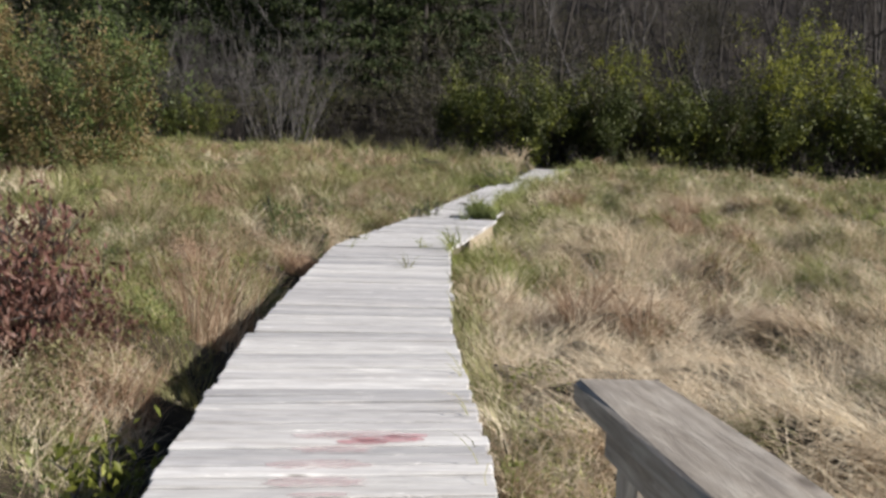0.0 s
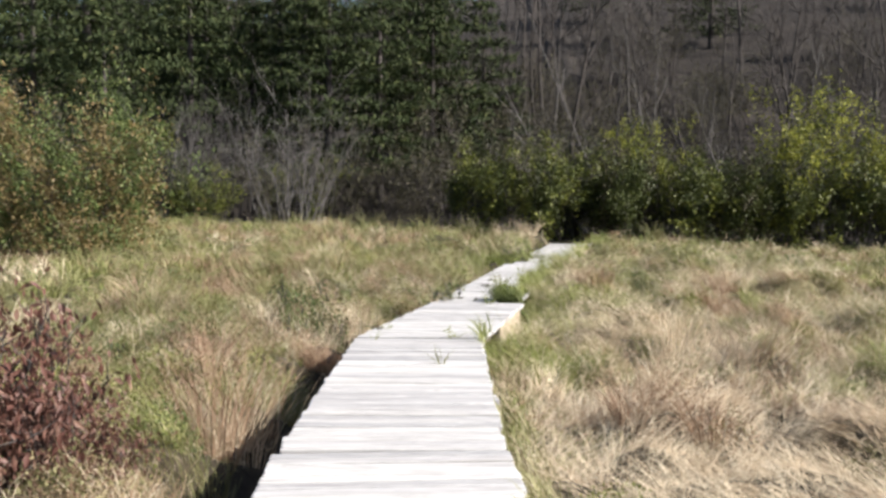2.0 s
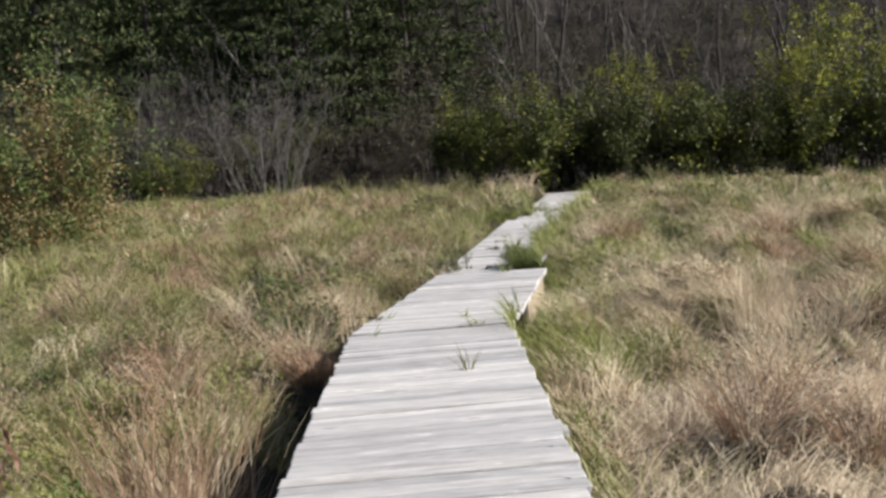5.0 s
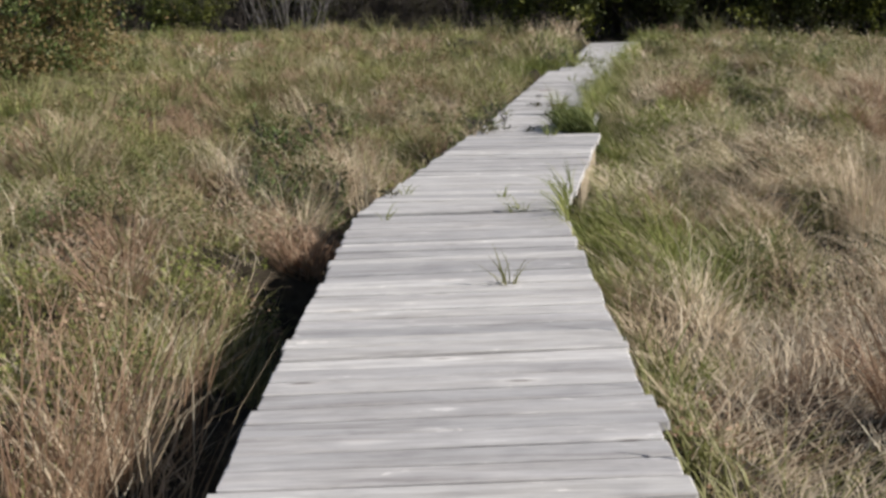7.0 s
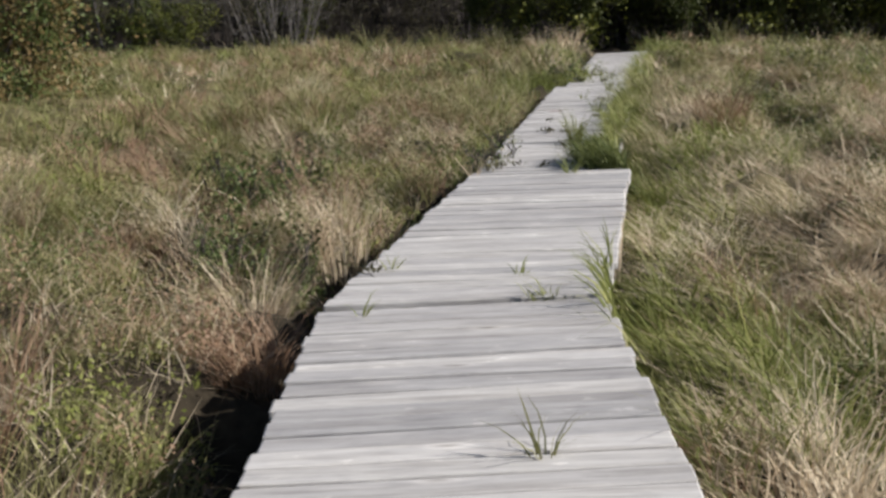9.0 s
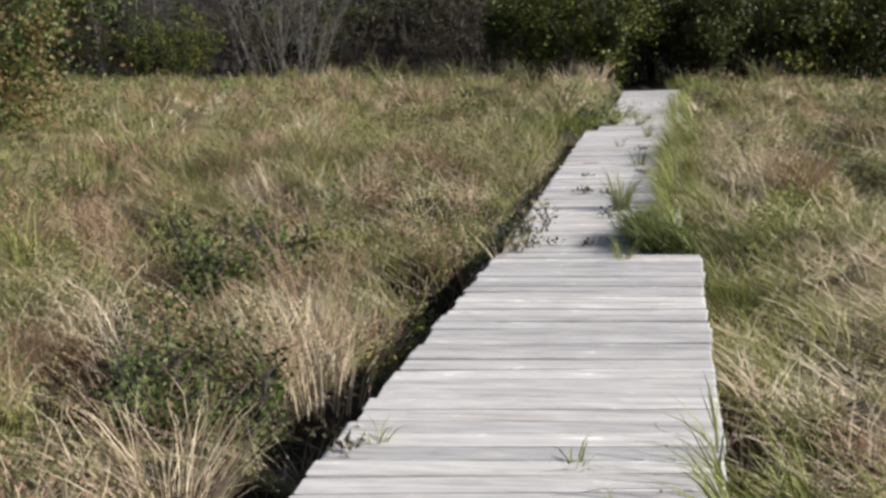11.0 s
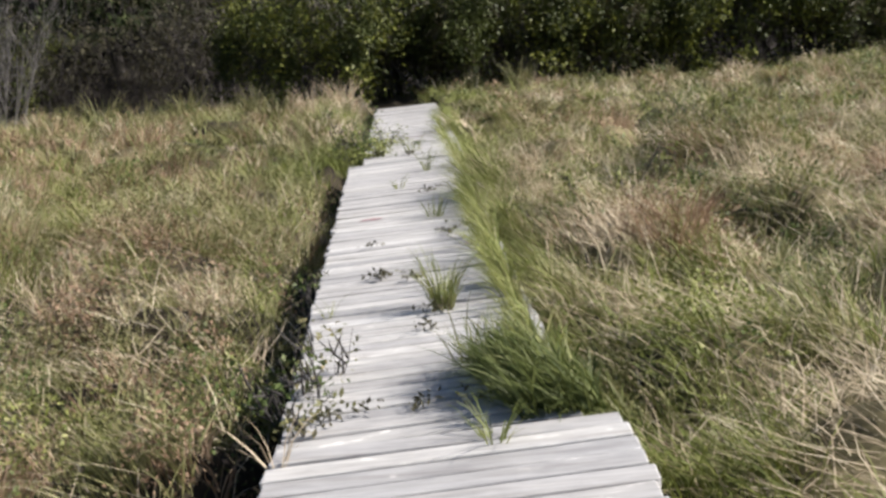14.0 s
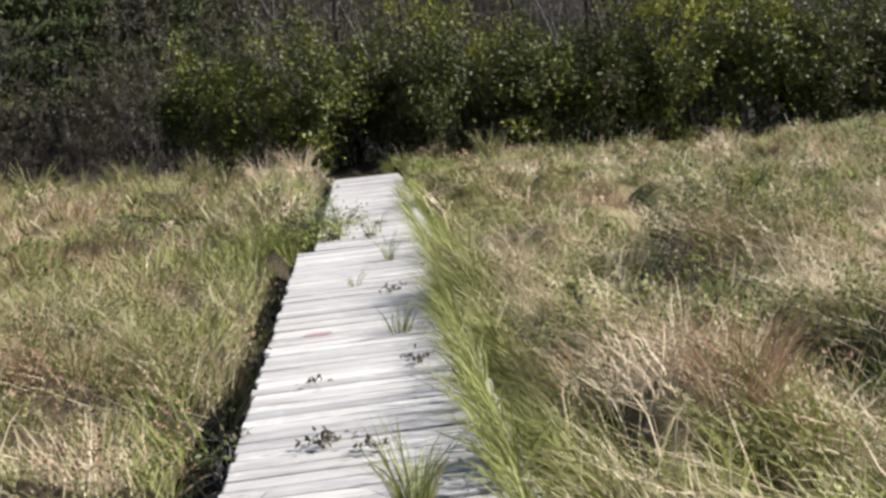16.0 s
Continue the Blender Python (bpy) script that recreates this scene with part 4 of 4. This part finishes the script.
TUFT_WORDS = "small tuft of grass growing between boardwalk planks"
for i, (x, y, n, h, rad, m) in enumerate([(-0.31, 11.36, 16, 0.22, 0.03, OLIVE), (-0.30, 13.42, 12, 0.14, 0.03, GREEN), (-0.24, 13.46, 18, 0.18, 0.03, GREEN), (-0.38, 13.95, 12, 0.12, 0.03, GREEN),
                                          (-1.12, 14.2, 10, 0.16, 0.03, GREEN), (-1.16, 13.2, 8, 0.18, 0.02, GREEN), (0.22, 20.1, 70, 0.40, 0.06, GREEN), (0.21, 20.06, 30, 0.30, 0.05, OLIVE), (0.19, 18.98, 30, 0.30, 0.10, OLIVE), (0.36, 19.0, 24, 0.28, 0.08, OLIVE),
                                          (0.68, 23.6, 30, 0.24, 0.07, GREEN), (1.14, 27.4, 30, 0.35, 0.05, GREEN), (-0.45, 20.3, 10, 0.22, 0.03, GREEN), (0.05, 17.75, 26, 0.26, 0.05, GREEN), (-0.78, 17.85, 10, 0.3, 0.03, STRAW), (1.3, 30.1, 30, 0.3, 0.1, GREEN), (0.62, 26.0, 14, 0.2, 0.05, GREEN)]):
    set_down(tuft(200 + i, n, h, 0.007, rad, 0.3 if n > 29 else 0.5, m, TUFT_WORDS), x, y, z=0.0)
for i, (x, y, st, h, n, m) in enumerate([(-1.22, 14.14, 5, 0.10, 26, LEAF_DARK), (-1.3, 14.3, 4, 0.10, 20, LEAF_DARK), (-0.06, 21.2, 7, 0.12, 60, LEAF_DARK), (0.14, 20.98, 6, 0.09, 40, LEAF_DARK), (0.20, 20.0, 6, 0.14, 50, LEAF_DARK),
                                         (-0.58, 18.95, 9, 0.46, 130, WEED), (-0.68, 18.6, 9, 0.42, 140, LEAF_BUSH), (-0.62, 18.3, 7, 0.3, 90, WEED), (-0.52, 21.15, 5, 0.22, 40, LEAF_BUSH), (-0.46, 21.5, 4, 0.12, 24, LEAF_DARK), (0.05, 19.65, 4, 0.08, 22, LEAF_DARK), (-0.55, 18.3, 4, 0.14, 26, LEAF_DARK),
                                         (-0.15, 18.33, 4, 0.10, 22, LEAF_DARK), (0.08, 18.3, 4, 0.09, 18, LEAF_DARK), (-0.36, 18.36, 3, 0.10, 14, LEAF_DARK), (-0.35, 23.6, 4, 0.1, 26, LEAF_DARK), (0.62, 22.6, 6, 0.12, 40, LEAF_DARK), (0.03, 22.4, 4, 0.07, 18, LEAF_DARK), (0.9, 25.4, 4, 0.1, 24, LEAF_DARK), (1.5, 31.0, 5, 0.15, 40, LEAF_BUSH), (1.2, 29.6, 5, 0.16, 40, LEAF_DARK)]):
    set_down(sprig(300 + i, st, h, n, 0.04, m, "leafy weed growing up between boardwalk planks"), x, y, z=0.0)
edge_plant = sprig(340, 9, 0.36, 150, 0.07, LEAF_YELLOW, "bright green leafy plant beside the boardwalk")
set_down(edge_plant, -1.22, 4.78, z=-0.25)


def overhang(name, label, n, y0, y1, inset, height, seed, material, lean=0.65, spread=0.35):
    """Grass rooted along the boardwalk's edge and bowed over its planks."""
    r = np.random.default_rng(seed)
    y = r.uniform(y0, y1, n)
    _, rt = deck_edges(y)
    x = rt + r.uniform(-0.02, spread, n) - inset * r.random(n)
    z = np.where(x < rt, -0.03, np.maximum(ground_z(x, y), -0.35))
    clump = 0.65 + 0.6 * vnoise(x, y, 0.45, 18)
    me = blades(name, np.stack([x, y, z], 1), height * clump * r.uniform(0.6, 1.15, n), 0.008 * r.uniform(0.6, 1.4, n), lean * r.uniform(0.3, 1.2, n), 2.9 + 0.8 * r.normal(size=n), r, 0.9)
    return tagged(part(name, me, material), label, "grass", kind="stuff")


overhang("overhanging_grass", "bright green grass bowed over the boardwalk edge", 4200, 18.2, 24.5, 0.12, 0.36, 401, GREEN)
overhang("overhanging_grass", "olive and straw grass bowed over the boardwalk edge", 3600, 18.2, 27.5, 0.03, 0.42, 406, OLIVE, 0.75, 0.5)
overhang("overhanging_grass", "bright green grass bowed over the boardwalk edge", 2600, 24.5, 36.0, 0.03, 0.5, 402, GREEN)
overhang("corner_grass", "dense dark green grass clump over the boardwalk corner", 3000, 17.96, 18.7, 0.36, 0.34, 403, DARKGREEN, 0.8, 0.3)
overhang("edge_grass", "green and straw grass along the boardwalk edge", 700, 13.0, 14.2, 0.02, 0.34, 404, GREEN, 0.6)
overhang("edge_grass", "straw and olive grass along the boardwalk edge", 1700, 3.0, 13.2, -0.06, 0.24, 405, OLIVE, 0.5, 0.3)

# tall clumps that stand out of the sedge
CLUMP_SPOTS = [(1.9, 11.6, 0.62, 0), (2.5, 13.2, 0.6, 0), (3.3, 12.2, 0.66, 0), (1.4, 10.4, 0.55, 3), (2.0, 10.0, 0.5, 3), (4.3, 14.5, 0.6, 0), (3.0, 15.8, 0.55, 0), (1.2, 13.1, 0.42, 2), (0.75, 12.0, 0.4, 2), (2.2, 17.6, 0.5, 1),
               (5.2, 18.4, 0.6, 0), (1.8, 20.6, 0.48, 3), (2.0, 20.9, 0.42, 3), (4.6, 21.5, 0.5, 1), (3.2, 19.0, 0.45, 0), (5.8, 24.0, 0.6, 1), (-2.0, 14.4, 0.6, 0), (-2.3, 15.0, 0.55, 3), (-1.75, 15.6, 0.5, 0), (-2.6, 12.0, 0.5, 3),
               (-3.4, 14.4, 0.55, 1), (-2.2, 9.9, 0.5, 3), (-2.05, 10.4, 0.55, 0), (-3.3, 11.6, 0.45, 2), (-2.8, 10.5, 0.35, 2), (-4.6, 16.4, 0.55, 0), (-3.5, 18.4, 0.6, 3), (-1.6, 17.4, 0.5, 0), (-2.2, 18.8, 0.5, 3), (-1.5, 19.4, 0.45, 2),
               (-4.2, 21.6, 0.55, 1), (-2.4, 22.4, 0.5, 0), (-1.2, 21.8, 0.5, 0), (-6.0, 20.0, 0.6, 0), (-5.0, 25.0, 0.6, 3), (-2.0, 26.0, 0.5, 0), (-7.5, 24.0, 0.6, 1), (0.0, 33.0, 0.7, 3), (-1.5, 36.5, 0.8, 3), (-3.0, 38.0, 0.8, 3), (-0.5, 39.5, 0.9, 3), (1.0, 38.5, 0.8, 0), (-5.2, 40.0, 0.8, 3), (7.0, 31.0, 0.7, 3), (4.5, 36.0, 0.7, 3), (-2.2, 41.0, 1.0, 3), (-3.8, 41.6, 1.05, 3), (-1.0, 42.0, 1.0, 3), (0.3, 41.4, 1.05, 0), (-5.8, 42.2, 1.0, 3), (-7.2, 41.8, 0.95, 1), (-4.8, 43.0, 1.1, 3), (1.2, 43.4, 1.1, 0), (-2.8, 43.6, 1.15, 3), (5.6, 42.0, 0.95, 3), (7.4, 43.0, 1.0, 3), (9.5, 42.5, 0.95, 3), (12.0, 43.0, 0.95, 0), (4.2, 43.2, 1.0, 3), (-2.9, 13.0, 0.5, 3), (-3.6, 16.0, 0.5, 3), (-2.1, 16.9, 0.45, 0), (-1.75, 13.4, 0.4, 3), (-4.3, 14.6, 0.5, 0)]
CLUMP_WORDS = ("tall pale straw grass clump standing in the marsh", "olive sedge clump standing in the marsh", "fresh green grass clump in the marsh", "reddish brown dry weed clump in the marsh")
for i, (x, y, h, q) in enumerate(CLUMP_SPOTS):
    far = y > 24
    ob = tuft(500 + i, 90 if far else 150, h * (0.85 if far else 1.15), 0.016 if far else 0.006, 0.22 if far else 0.15, 0.42, (STRAW, OLIVE, GREEN, WEED if far else RUSSET)[q], "brown dry weed clump before the thicket" if far and q == 3 else CLUMP_WORDS[q], None, "grass_clump")
    ob["group"] = "tall clumps in the marsh"
    set_down(ob, x, y)


for i, (x, y, h, q, n) in enumerate([(-2.0, 9.4, 1.15, 3, 110), (-1.85, 9.9, 1.05, 0, 70), (-2.2, 10.2, 1.1, 3, 100), (-2.0, 10.7, 0.9, 3, 80), (2.3, 14.3, 0.8, 0, 130), (2.5, 14.6, 0.75, 0, 110), (3.95, 19.2, 0.75, 0, 130), (3.15, 15.6, 0.7, 0, 110), (-2.1, 18.0, 0.75, 3, 90), (-1.7, 16.0, 0.7, 0, 80)]):
    ob = tuft(580 + i, n, h, 0.006, 0.26, 0.24, (STRAW, OLIVE, GREEN, RUSSET)[q], CLUMP_WORDS[q], None, "grass_clump")
    ob["group"] = "tall clumps in the marsh"
    set_down(ob, x, y)


def leaf_patch(label, spots, per, size, material, seed):
    """Low leafy plants that cover a patch of the marsh."""
    r = np.random.default_rng(seed)
    P = []
    for x, y, rx, ry, h in spots:
        n = int(per * rx * ry * 3.14)
        a, k = r.uniform(0, 6.283, n), np.sqrt(r.random(n))
        px, py = x + np.cos(a) * k * rx, y + np.sin(a) * k * ry
        l, rt = deck_edges(py)
        ok = (px < l - 0.2) | (px > rt + 0.03)
        px, py, k = px[ok], py[ok], k[ok]
        P.append(np.stack([px, py, ground_z(px, py) + 0.05 + h * r.random(len(px)) * (1.1 - 0.6 * k)], 1))
    return tagged(part("leafy_weeds", leaves("leafy_weeds", np.concatenate(P), size, r, 0.5), material), label, "weeds", kind="stuff")


leaf_patch("bright green leafy weeds close to the boardwalk", [(-2.75, 10.3, 0.6, 0.9, 0.3), (-2.5, 8.6, 0.5, 0.7, 0.25), (-3.3, 11.9, 0.6, 0.6, 0.35), (-2.2, 12.6, 0.4, 0.6, 0.3), (0.95, 4.6, 0.3, 1.3, 0.2), (0.8, 6.9, 0.3, 0.7, 0.2), (-2.0, 19.4, 0.6, 0.6, 0.35), (-1.4, 17.0, 0.4, 0.8, 0.3), (-3.9, 9.9, 0.6, 0.6, 0.4), (1.2, 18.6, 0.5, 0.9, 0.3)], 1500, 0.032, GREEN, 611)
leaf_patch("olive leafy weeds in the marsh", [(-2.9, 14.2, 0.7, 0.8, 0.4), (-3.6, 17.2, 0.8, 0.9, 0.45), (-2.1, 20.9, 0.7, 1.0, 0.45), (-4.4, 12.4, 0.8, 0.8, 0.45), (-1.7, 24.5, 0.9, 1.6, 0.45), (2.3, 16.2, 0.7, 0.8, 0.35), (1.5, 12.6, 0.5, 0.7, 0.35), (3.2, 24.5, 1.2, 1.4, 0.45), (2.6, 27.5, 0.8, 1.5, 0.5)], 1100, 0.03, WEED, 612)
leaf_patch("reddish brown leafy weeds in the marsh", [(-2.3, 13.6, 0.4, 0.5, 0.45), (-3.1, 19.0, 0.6, 0.6, 0.45), (-2.0, 22.9, 0.6, 0.7, 0.45), (-4.0, 15.4, 0.6, 0.5, 0.45), (1.85, 20.7, 0.4, 0.5, 0.4), (1.7, 10.6, 0.5, 0.9, 0.3), (-2.35, 7.2, 0.35, 0.5, 0.25), (-4.8, 20.0, 0.7, 0.7, 0.5)], 1100, 0.026, RUSSET, 613)
